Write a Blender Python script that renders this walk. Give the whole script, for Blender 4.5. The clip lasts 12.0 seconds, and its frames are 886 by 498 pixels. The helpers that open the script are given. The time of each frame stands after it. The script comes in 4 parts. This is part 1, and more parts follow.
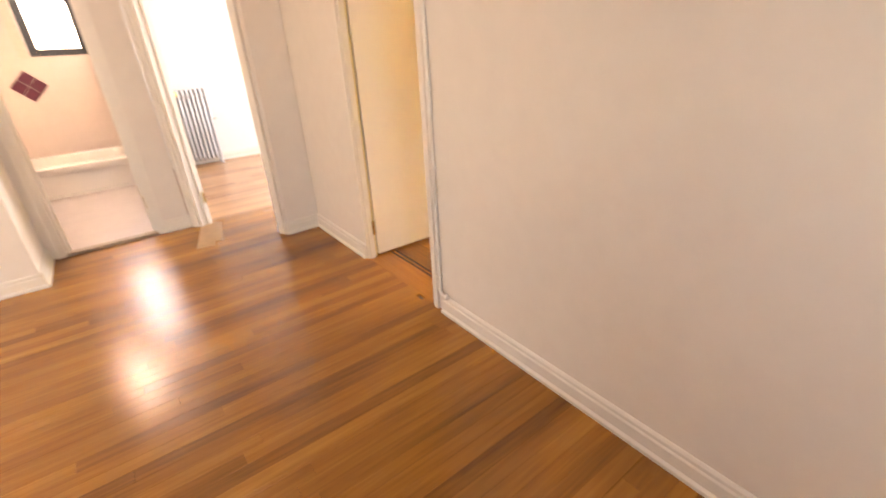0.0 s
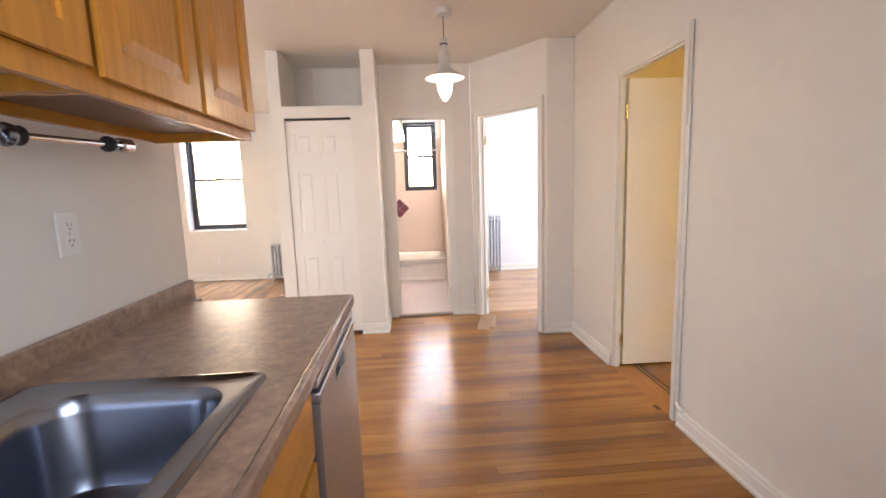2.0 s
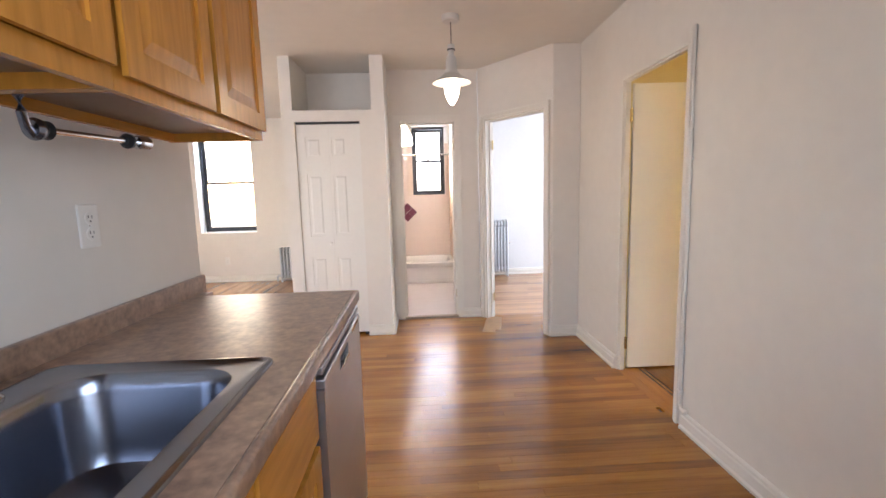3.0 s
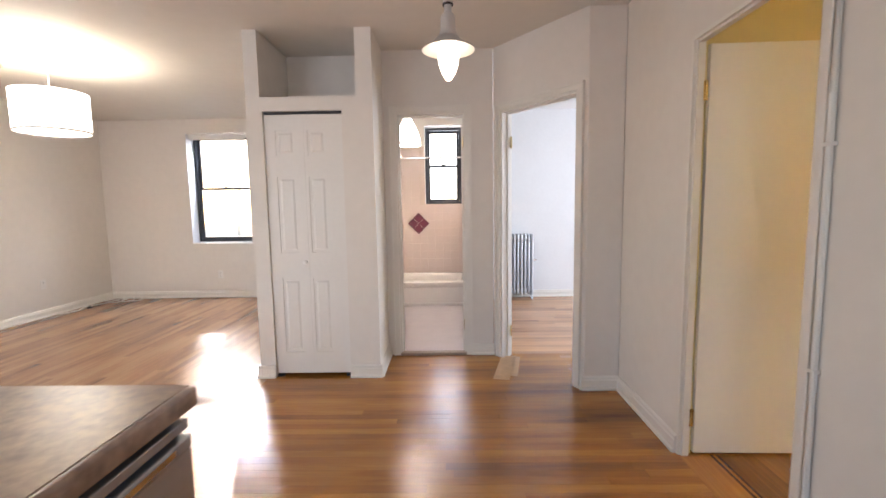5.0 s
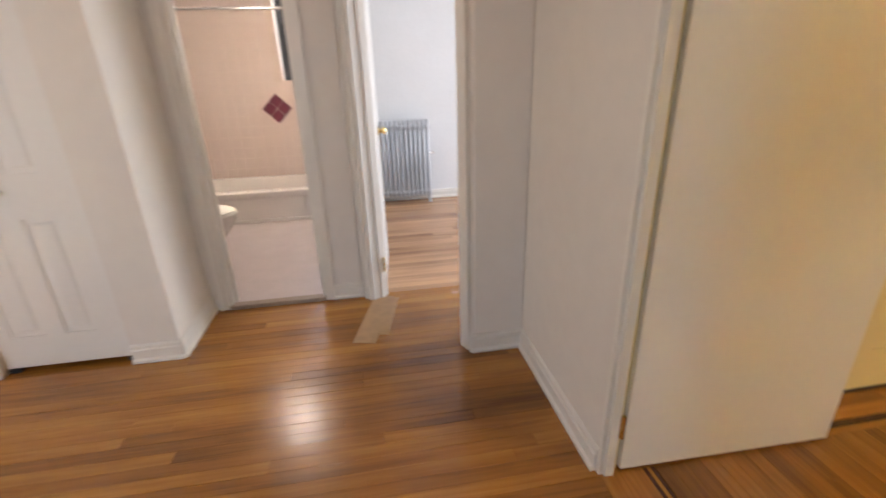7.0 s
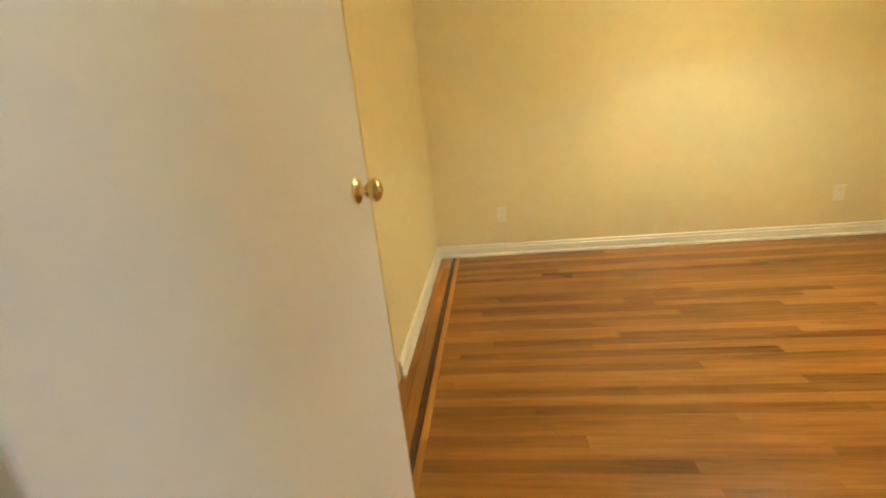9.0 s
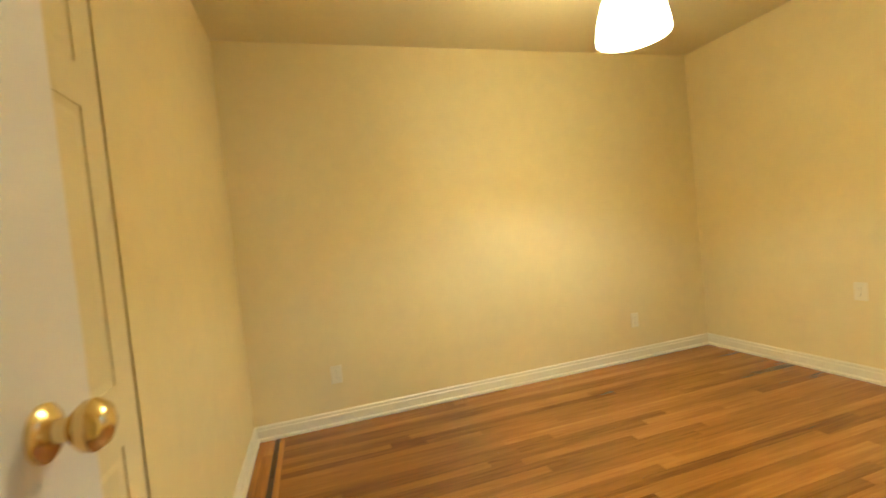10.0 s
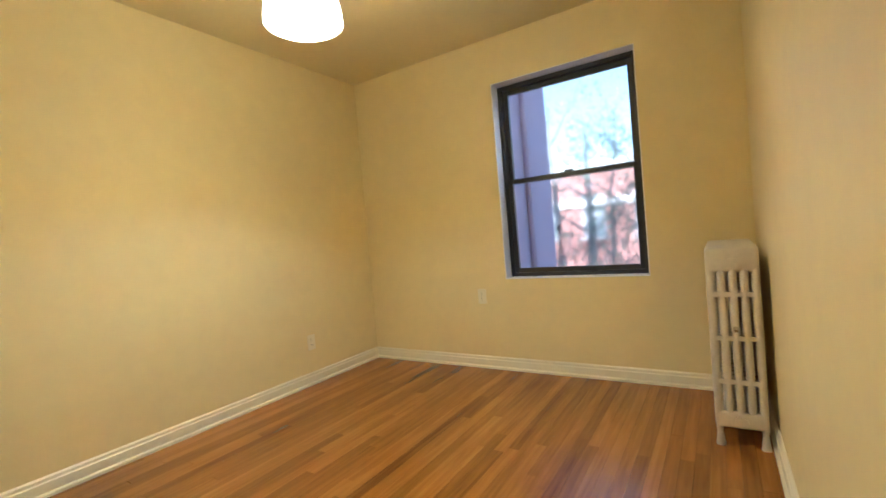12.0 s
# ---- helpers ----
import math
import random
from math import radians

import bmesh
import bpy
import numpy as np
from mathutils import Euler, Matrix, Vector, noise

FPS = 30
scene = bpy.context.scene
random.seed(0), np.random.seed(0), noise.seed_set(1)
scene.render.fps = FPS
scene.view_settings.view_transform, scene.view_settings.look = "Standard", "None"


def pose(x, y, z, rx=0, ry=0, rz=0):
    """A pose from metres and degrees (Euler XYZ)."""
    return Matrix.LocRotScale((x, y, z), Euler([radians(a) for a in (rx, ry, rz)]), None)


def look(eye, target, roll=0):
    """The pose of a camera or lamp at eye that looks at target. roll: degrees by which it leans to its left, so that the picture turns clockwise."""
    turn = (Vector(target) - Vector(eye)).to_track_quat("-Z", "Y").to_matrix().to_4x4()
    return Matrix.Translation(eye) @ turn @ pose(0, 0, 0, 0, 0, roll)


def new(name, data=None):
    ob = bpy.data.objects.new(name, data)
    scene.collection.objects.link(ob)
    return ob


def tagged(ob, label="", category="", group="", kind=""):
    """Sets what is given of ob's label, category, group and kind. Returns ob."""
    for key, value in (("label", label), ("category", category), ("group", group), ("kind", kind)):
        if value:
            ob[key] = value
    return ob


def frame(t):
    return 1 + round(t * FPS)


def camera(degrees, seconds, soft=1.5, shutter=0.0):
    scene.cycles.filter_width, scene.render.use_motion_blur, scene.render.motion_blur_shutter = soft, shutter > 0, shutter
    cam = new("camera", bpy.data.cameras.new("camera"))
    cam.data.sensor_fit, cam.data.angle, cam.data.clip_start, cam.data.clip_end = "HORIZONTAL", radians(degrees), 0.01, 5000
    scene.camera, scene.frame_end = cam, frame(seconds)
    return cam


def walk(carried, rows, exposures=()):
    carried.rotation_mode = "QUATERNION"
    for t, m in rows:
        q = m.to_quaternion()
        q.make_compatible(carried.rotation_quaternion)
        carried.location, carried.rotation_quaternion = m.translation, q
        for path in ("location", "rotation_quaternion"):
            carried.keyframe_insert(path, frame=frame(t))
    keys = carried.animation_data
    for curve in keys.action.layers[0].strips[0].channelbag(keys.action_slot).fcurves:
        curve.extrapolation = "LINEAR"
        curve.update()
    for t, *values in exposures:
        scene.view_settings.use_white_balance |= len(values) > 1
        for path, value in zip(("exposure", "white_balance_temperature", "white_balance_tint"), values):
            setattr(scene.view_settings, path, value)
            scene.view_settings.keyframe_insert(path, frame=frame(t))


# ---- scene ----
cam = camera(91.0, 12.0, soft=1.6, shutter=0.3)
PATH = [
    (0, (-1.104, 1.276, 1.257), (-0.042, 2.732, 0.391), -3.1),
    (0.5, (-1.225, 1.056, 1.272), (-0.377, 2.793, 0.758), -2.1),
    (1, (-1.353, 0.882, 1.315), (-0.755, 2.762, 0.989), -2.0),
    (1.5, (-1.42, 0.761, 1.333), (-1.077, 2.71, 1.044), -2.0),
    (2, (-1.414, 0.669, 1.33), (-1.278, 2.645, 1.052), -1.9),
    (2.5, (-1.406, 0.597, 1.318), (-1.3, 2.576, 1.052), -1.6),
    (4.5, (-1.263, 1.138, 1.286), (-1.243, 3.126, 1.076), -1.0),
    (5, (-1.144, 1.478, 1.289), (-1.182, 3.467, 1.086), -0.9),
    (5.5, (-1.027, 1.809, 1.288), (-1.153, 3.796, 1.095), -0.7),
    (6, (-0.945, 2.104, 1.295), (-1.088, 4.087, 1.074), -0.3),
    (6.5, (-0.828, 2.352, 1.298), (-0.924, 4.303, 0.869), -0.1),
    (7, (-0.67, 2.602, 1.266), (-0.381, 4.443, 0.539), -1.8),
    (7.5, (-0.648, 2.816, 1.193), (0.271, 4.354, 0.304), -1.4),
    (7.7, (-0.512, 2.912, 1.197), (0.54, 4.295, 0.208), -3.0),
    (9.3, (0.025, 3.35, 1.194), (1.976, 3.292, 0.758), -5.8),
    (9.5, (0.159, 3.373, 1.194), (2.12, 3.142, 0.881), -5.8),
    (10, (0.277, 3.329, 1.187), (2.189, 2.744, 1.127), -5.8),
    (10.5, (0.354, 3.243, 1.18), (2.099, 2.267, 1.228), -5.8),
    (11, (0.469, 3.227, 1.131), (1.961, 1.896, 1.176), -5.6),
    (11.5, (0.499, 3.154, 1.098), (1.747, 1.591, 1.107), -5.4),
    (12, (0.508, 3.109, 1.067), (1.582, 1.424, 1.013), -4.9),
]
walk(cam, [(t, look(eye, target, roll)) for t, eye, target, roll in PATH],
     exposures=[(0.0, 2.64, 8700, 25), (1.0, 2.50, 7700, 22), (2.5, 2.3, 6450, 16), (4.5, 1.96, 6200, 15), (6.0, 1.8, 6600, 17), (7.0, 1.76, 6650, 16), (7.7, 1.86, 6300, 12), (9.3, 2.05, 5900, 3), (10.5, 1.88, 5650, 6), (12.0, 1.68, 5250, 10)])

# ---- daylight ----
SUN_WAY = Vector((0.42, -1.0, -0.434)).normalized()      # the way the sunlight travels
world = bpy.data.worlds.new("sky")
scene.world = world
world.use_nodes = True
wn = world.node_tree.nodes
sky = wn.new("ShaderNodeTexSky")
sky.sky_type, sky.sun_disc = "NISHITA", False
sky.sun_elevation, sky.sun_rotation = radians(22.8), radians(-19)
wn["Background"].inputs["Strength"].default_value = 0.15
world.node_tree.links.new(sky.outputs["Color"], wn["Background"].inputs["Color"])
sun = new("sun", bpy.data.lights.new("sun", "SUN"))
sun.data.energy, sun.data.angle, sun.data.color = 5.0, radians(0.6), (1.0, 0.96, 0.89)
sun.matrix_world = look((0, 0, 0), SUN_WAY)


def window_light(name, x, y, z, w, h, way, watts, color=(0.80, 0.90, 1.0)):
    """Skylight that enters by a window's opening."""
    d = bpy.data.lights.new(name, "AREA")
    d.shape, d.size, d.size_y, d.energy, d.color = "RECTANGLE", w, h, watts, color
    ob = new(name, d)
    ob.matrix_world = look((x, y, z), (x + way[0], y + way[1], z + way[2]))
    return ob


def bulb_light(name, x, y, z, watts, color, radius=0.03):
    d = bpy.data.lights.new(name, "POINT")
    d.energy, d.color, d.shadow_soft_size = watts, color, radius
    ob = new(name, d)
    ob.location = (x, y, z)
    return ob


WARM = (1.0, 0.72, 0.42)
window_light("skylight_bath", -1.22, 7.90, 1.86, 0.42, 0.98, (0, -1, -0.15), 2.8)
window_light("skylight_bedroom", 3.36, 5.9, 1.45, 1.1, 1.4, (-1, 0, -0.1), 31)
window_light("skylight_front", -4.4, -0.06, 1.45, 1.5, 1.4, (0, 1, -0.1), 9)
# unseen fill lamp, added to brighten the hall's east wall and the pier
window_light("fill_light_west", -6.17, 2.75, 1.5, 1.5, 1.45, (1, 0, -0.1), 8, (0.90, 0.95, 1.0))
window_light("skylight_living", -4.37, 8.06, 2.47, 0.72, 0.30, (0, -1, -0.85), 18)
window_light("skylight_side_room", 1.4, -0.26, 2.36, 0.95, 0.30, (0, 1, -0.85), 3.0, (0.84, 0.88, 1.0))
window_light("skylight_kitchen", -1.25, -0.06, 1.55, 1.0, 0.9, (0, 1, -0.1), 4.2, (0.72, 0.86, 1.0))

# ---- materials ----


def material(name, color, rough=0.5, metal=0.0, vary=0.06, scale=(3.0, 40.0), bump=0.05, bump_scale=120.0,
             random_by="", random_amount=0.0, stretch=(1, 1, 1), emit=0.0, coat=0.0, tint=None):
    """Colour with variation at two scales, and a fine relief."""
    m = bpy.data.materials.new(name)
    m.use_nodes = True
    n, l = m.node_tree.nodes, m.node_tree.links
    b = n["Principled BSDF"]
    b.inputs["Roughness"].default_value, b.inputs["Metallic"].default_value = rough, metal
    b.inputs["Coat Weight"].default_value = coat
    co, mp = n.new("ShaderNodeTexCoord"), n.new("ShaderNodeMapping")
    mp.inputs["Scale"].default_value = stretch
    l.new(co.outputs["Object"], mp.inputs["Vector"])
    big, small = n.new("ShaderNodeTexNoise"), n.new("ShaderNodeTexNoise")
    for tex, s in ((big, scale[0]), (small, scale[1])):
        tex.inputs["Scale"].default_value, tex.inputs["Detail"].default_value = s, 4.0
        l.new(mp.outputs["Vector"], tex.inputs["Vector"])
    add = n.new("ShaderNodeMath")
    l.new(big.outputs["Fac"], add.inputs[0]), l.new(small.outputs["Fac"], add.inputs[1])
    last = add.outputs[0]
    if random_by:
        src = n.new("ShaderNodeObjectInfo") if random_by == "object" else n.new("ShaderNodeNewGeometry")
        ma = n.new("ShaderNodeMath")
        ma.operation = "MULTIPLY_ADD"
        l.new(src.outputs["Random" if random_by == "object" else "Random Per Island"], ma.inputs[0])
        ma.inputs[1].default_value = random_amount
        l.new(last, ma.inputs[2])
        last = ma.outputs[0]
    span = n.new("ShaderNodeMapRange")
    span.inputs["From Min"].default_value, span.inputs["From Max"].default_value = 0.6, 1.4 + random_amount
    l.new(last, span.inputs["Value"])
    mix = n.new("ShaderNodeMix")
    mix.data_type = "RGBA"
    dark = tint or tuple(c * (1 - 2 * vary) for c in color)
    mix.inputs["A"].default_value = (*dark, 1)
    mix.inputs["B"].default_value = (*(min(1, c * (1 + vary)) for c in color), 1)
    l.new(span.outputs["Result"], mix.inputs["Factor"])
    l.new(mix.outputs["Result"], b.inputs["Base Color"])
    if bump:
        bp, fine = n.new("ShaderNodeBump"), n.new("ShaderNodeTexNoise")
        fine.inputs["Scale"].default_value, fine.inputs["Detail"].default_value = bump_scale, 3.0
        l.new(mp.outputs["Vector"], fine.inputs["Vector"])
        bp.inputs["Strength"].default_value, bp.inputs["Distance"].default_value = bump, 0.01
        l.new(fine.outputs["Fac"], bp.inputs["Height"])
        l.new(bp.outputs["Normal"], b.inputs["Normal"])
    if emit:
        b.inputs["Emission Color"].default_value = (*color, 1)
        b.inputs["Emission Strength"].default_value = emit
    return m


def oak_material(name, along, random_by, light=1.0, pale=0.0):
    """Varnished strip oak: tone by strip, long grain, dark traffic stains, glossy varnish."""
    m = bpy.data.materials.new(name)
    m.use_nodes = True
    n, l = m.node_tree.nodes, m.node_tree.links
    b = n["Principled BSDF"]
    geo, info = n.new("ShaderNodeNewGeometry"), n.new("ShaderNodeObjectInfo")
    rnd = info.outputs["Random"] if random_by == "object" else geo.outputs["Random Per Island"]
    off = n.new("ShaderNodeVectorMath")
    off.operation = "MULTIPLY_ADD"
    comb = n.new("ShaderNodeCombineXYZ")
    for i in range(3):
        l.new(rnd, comb.inputs[i])
    l.new(comb.outputs[0], off.inputs[0])
    off.inputs[1].default_value = (37, 19, 11)
    l.new(geo.outputs["Position"], off.inputs[2])
    mp = n.new("ShaderNodeMapping")
    mp.inputs["Scale"].default_value = (1.3, 26, 1) if along == "x" else (26, 1.3, 1)
    l.new(off.outputs[0], mp.inputs["Vector"])
    grain = n.new("ShaderNodeTexNoise")
    grain.inputs["Scale"].default_value, grain.inputs["Detail"].default_value = 2.2, 4.0
    grain.inputs["Distortion"].default_value = 0.6
    l.new(mp.outputs[0], grain.inputs["Vector"])
    ramp = n.new("ShaderNodeValToRGB")
    e = ramp.color_ramp.elements
    e[0].position, e[0].color = 0.0, (0.135, 0.046, 0.008, 1)
    e[1].position, e[1].color = 1.0, (0.57, 0.265, 0.046, 1)
    mid = ramp.color_ramp.elements.new(0.5)
    mid.color = (0.36, 0.145, 0.022, 1)
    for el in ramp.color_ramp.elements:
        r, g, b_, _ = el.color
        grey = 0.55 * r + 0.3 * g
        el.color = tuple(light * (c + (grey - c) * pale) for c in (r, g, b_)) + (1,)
    fine = n.new("ShaderNodeMath")
    fine.operation = "MULTIPLY_ADD"
    fine.inputs[1].default_value, fine.inputs[2].default_value = 0.62, -0.02
    l.new(grain.outputs["Fac"], fine.inputs[0])
    mixv = n.new("ShaderNodeMath")
    mixv.operation = "MULTIPLY_ADD"
    l.new(rnd, mixv.inputs[0])
    mixv.inputs[1].default_value = 0.40
    l.new(fine.outputs[0], mixv.inputs[2])
    stain = n.new("ShaderNodeTexNoise")
    stain.inputs["Scale"].default_value, stain.inputs["Detail"].default_value = 1.7, 5.0
    smap = n.new("ShaderNodeMapping")
    smap.inputs["Scale"].default_value = (0.5, 2.4, 1) if along == "x" else (2.4, 0.5, 1)
    l.new(geo.outputs["Position"], smap.inputs["Vector"])
    l.new(smap.outputs[0], stain.inputs["Vector"])
    srange = n.new("ShaderNodeMapRange")
    srange.inputs["From Min"].default_value, srange.inputs["From Max"].default_value = 0.34, 0.60
    srange.inputs["To Min"].default_value, srange.inputs["To Max"].default_value = -0.20, 0.06
    l.new(stain.outputs["Fac"], srange.inputs["Value"])
    tot = n.new("ShaderNodeMath")
    l.new(mixv.outputs[0], tot.inputs[0]), l.new(srange.outputs[0], tot.inputs[1])
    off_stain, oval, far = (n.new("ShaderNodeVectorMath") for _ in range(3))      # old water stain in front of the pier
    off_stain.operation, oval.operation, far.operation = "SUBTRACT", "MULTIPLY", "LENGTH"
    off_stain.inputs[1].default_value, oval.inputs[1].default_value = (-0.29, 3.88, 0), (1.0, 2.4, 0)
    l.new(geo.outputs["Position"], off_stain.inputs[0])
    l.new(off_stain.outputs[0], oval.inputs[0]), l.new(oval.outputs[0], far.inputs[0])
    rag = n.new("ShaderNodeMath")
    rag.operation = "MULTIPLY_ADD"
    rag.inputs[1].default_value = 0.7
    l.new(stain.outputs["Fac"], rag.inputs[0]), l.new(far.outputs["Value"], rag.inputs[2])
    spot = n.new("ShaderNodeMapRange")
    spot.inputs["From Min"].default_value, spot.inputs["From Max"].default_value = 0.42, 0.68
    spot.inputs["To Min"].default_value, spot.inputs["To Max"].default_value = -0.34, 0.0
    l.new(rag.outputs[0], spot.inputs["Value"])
    both = n.new("ShaderNodeMath")
    l.new(tot.outputs[0], both.inputs[0]), l.new(spot.outputs[0], both.inputs[1])
    l.new(both.outputs[0], ramp.inputs["Fac"])
    l.new(ramp.outputs["Color"], b.inputs["Base Color"])
    wear = n.new("ShaderNodeTexNoise")
    wear.inputs["Scale"].default_value = 5.0
    l.new(geo.outputs["Position"], wear.inputs["Vector"])
    wr = n.new("ShaderNodeMapRange")
    wr.inputs["To Min"].default_value, wr.inputs["To Max"].default_value = 0.20, 0.28
    l.new(wear.outputs["Fac"], wr.inputs["Value"])
    l.new(wr.outputs[0], b.inputs["Roughness"])
    b.inputs["Specular IOR Level"].default_value = 0.6
    bp = n.new("ShaderNodeBump")
    bp.inputs["Strength"].default_value, bp.inputs["Distance"].default_value = 0.03, 0.004
    l.new(grain.outputs["Fac"], bp.inputs["Height"])
    l.new(bp.outputs["Normal"], b.inputs["Normal"])
    return m


PAINT = material("white_wall_paint", (0.78, 0.735, 0.675), 0.62, vary=0.02, scale=(1.5, 12), bump=0.035, bump_scale=45)
CEIL = material("ceiling_paint", (0.76, 0.72, 0.66), 0.7, vary=0.02, scale=(1.2, 9), bump=0.08, bump_scale=50)
COOL = material("bedroom_wall_paint", (0.78, 0.785, 0.79), 0.6, vary=0.02, bump=0.08, bump_scale=60)
YELLOW = material("yellow_wall_paint", (0.74, 0.615, 0.302), 0.55, vary=0.025, scale=(1.5, 10), bump=0.035, bump_scale=45)
YCEIL = material("cream_ceiling_paint", (0.75, 0.65, 0.38), 0.65, vary=0.02, bump=0.06, bump_scale=50)
TRIM = material("gloss_white_trim", (0.80, 0.765, 0.70), 0.35, vary=0.02, scale=(2, 25), bump=0.02, bump_scale=25)
YTRIM = material("cream_trim", (0.76, 0.70, 0.50), 0.38, vary=0.02, scale=(2, 25), bump=0.05)
DOORW = material("white_door_paint", (0.80, 0.775, 0.73), 0.42, vary=0.015, scale=(2, 30), bump=0.04, bump_scale=200)
YDOOR = material("cream_door_paint", (0.74, 0.64, 0.36), 0.42, vary=0.015, scale=(2, 30), bump=0.04)
SUBFLOOR = material("dark_subfloor", (0.05, 0.022, 0.008), 0.6)
OAK_X = oak_material("oak_strip_across", "x", "object")
OAK_XI = oak_material("oak_strips_across", "x", "island")
OAK_Y = oak_material("oak_strip_along", "y", "object")
OAK_SIDE = oak_material("golden_oak_strip", "y", "object", 0.72)
# bedroom boards lighter and greyer: the window sheen on them is in the colour
OAK_BED = oak_material("bedroom_oak_strip_sheen", "x", "object", 1.5, 0.3)
OAK_LIVING = oak_material("pale_oak_strip", "y", "object", 1.12, 0.33)
BLACKF = material("black_window_frame", (0.02, 0.024, 0.032), 0.35, vary=0.1, bump=0.03)
TILE = material("pink_beige_tile", (0.73, 0.615, 0.565), 0.18, vary=0.02, random_by="object", random_amount=0.15, bump=0.0)
GROUT = material("pale_grout", (0.70, 0.58, 0.51), 0.8)
WINE = material("wine_red_tile", (0.13, 0.022, 0.045), 0.22, vary=0.1, bump=0.0)
TAN = material("tan_tile", (0.42, 0.24, 0.13), 0.3, vary=0.05)
BATHFLOOR = material("pale_mosaic_floor", (0.56, 0.48, 0.475), 0.35, vary=0.05, scale=(8, 70), bump=0.08, bump_scale=90)
ENAMEL = material("white_enamel", (0.78, 0.73, 0.70), 0.15, vary=0.01, bump=0.0)
CHROME = material("chrome", (0.75, 0.75, 0.76), 0.12, metal=1.0, vary=0.02, bump=0.0)
STEEL = material("brushed_steel", (0.29, 0.305, 0.36), 0.22, metal=1.0, vary=0.05, scale=(2, 60), stretch=(1, 8, 1), bump=0.008)
DWSTEEL = material("appliance_steel", (0.46, 0.47, 0.50), 0.34, metal=0.9, vary=0.04, scale=(2, 50), stretch=(1, 1, 9), bump=0.02)
BLACK = material("black_plastic", (0.02, 0.02, 0.022), 0.4, vary=0.1)
BRASS = material("polished_brass", (0.80, 0.62, 0.28), 0.2, metal=1.0, vary=0.06, bump=0.0)
HONEY = material("honey_oak_cabinet", (0.60, 0.255, 0.037), 0.24, vary=0.15, scale=(2.0, 9.0), stretch=(6, 6, 0.7), bump=0.05, bump_scale=30, coat=0.08)
HONEYX = material("honey_oak_rail", (0.60, 0.255, 0.037), 0.24, vary=0.16, scale=(2.0, 9.0), stretch=(6, 0.7, 6), bump=0.05, bump_scale=30, coat=0.08)
PALEWOOD = material("pale_cabinet_base", (0.60, 0.48, 0.34), 0.45, vary=0.06, scale=(2, 12), stretch=(4, 0.7, 4))
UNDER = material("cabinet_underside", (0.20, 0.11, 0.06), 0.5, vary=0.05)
LAMINATE = material("brown_mottled_laminate", (0.38, 0.245, 0.165), 0.30, vary=0.2, scale=(22.0, 60.0), bump=0.006, bump_scale=90, tint=(0.13, 0.08, 0.068))
LAMINATE.node_tree.nodes["Principled BSDF"].inputs["Specular IOR Level"].default_value = 0.9
SILVER = material("silver_radiator_paint", (0.58, 0.60, 0.63), 0.36, metal=0.5, vary=0.08, scale=(4, 40), bump=0.1, bump_scale=70)
CREAMRAD = material("cream_radiator_paint", (0.58, 0.51, 0.37), 0.42, vary=0.06, scale=(4, 40), bump=0.15, bump_scale=70)
PLASTIC = material("white_plastic", (0.80, 0.78, 0.74), 0.35, vary=0.01, bump=0.0)
CERAMIC = material("white_ceramic_lamp", (0.62, 0.60, 0.57), 0.3, vary=0.02, bump=0.0)
SHADE = material("lit_white_shade", (1.0, 0.93, 0.80), 0.5, emit=3.0, bump=0.0)
YSHADE = material("lit_warm_shade", (1.0, 0.83, 0.48), 0.5, emit=8.5, bump=0.0)
BULB = material("lit_bulb", (1.0, 0.88, 0.70), 0.4, emit=1.8, bump=0.0)
DRUM = material("lit_drum_fabric", (1.0, 0.94, 0.82), 0.7, emit=2.2, vary=0.03, scale=(5, 90), bump=0.1)
GLASS = bpy.data.materials.new("window_glass")
GLASS.use_nodes = True
gb = GLASS.node_tree.nodes["Principled BSDF"]
gb.inputs["Transmission Weight"].default_value, gb.inputs["Roughness"].default_value, gb.inputs["IOR"].default_value = 1.0, 0.17, 1.1

# ---- building helpers ----


def box(bm, x0, x1, y0, y1, z0, z1, m=None):
    """A box into bm, between the given planes, turned by m."""
    vs = [bm.verts.new((x, y, z)) for x in (x0, x1) for y in (y0, y1) for z in (z0, z1)]
    for f in ((0, 1, 3, 2), (4, 6, 7, 5), (0, 4, 5, 1), (2, 3, 7, 6), (0, 2, 6, 4), (1, 5, 7, 3)):
        bm.faces.new([vs[i] for i in f])
    if m is not None:
        bmesh.ops.transform(bm, matrix=m, verts=vs)
    return vs


def boxes(*rows):
    bm = bmesh.new()
    for r in rows:
        box(bm, *r)
    return bm


def rounded(bm, width=0.004, segments=2):
    bmesh.ops.bevel(bm, geom=list(bm.edges), offset=width, segments=segments, profile=0.5, affect="EDGES", clamp_overlap=True)
    return bm


def lathe(profile, steps=32, m=None):
    """A turned body from (radius, height) pairs, round z."""
    bm = bmesh.new()
    rings = [[bm.verts.new((r * math.cos(2 * math.pi * i / steps), r * math.sin(2 * math.pi * i / steps), z)) for i in range(steps)] for r, z in profile]
    for a, b in zip(rings, rings[1:]):
        for i in range(steps):
            bm.faces.new((a[i], a[(i + 1) % steps], b[(i + 1) % steps], b[i]))
    for ring, flip in ((rings[0], True), (rings[-1], False)):
        if profile[0] != profile[-1] and profile[0 if flip else -1][0] > 1e-4:
            bm.faces.new(ring[::-1] if flip else ring)
    bmesh.ops.remove_doubles(bm, verts=bm.verts, dist=1e-5)
    if m is not None:
        bm.transform(m)
    return bm


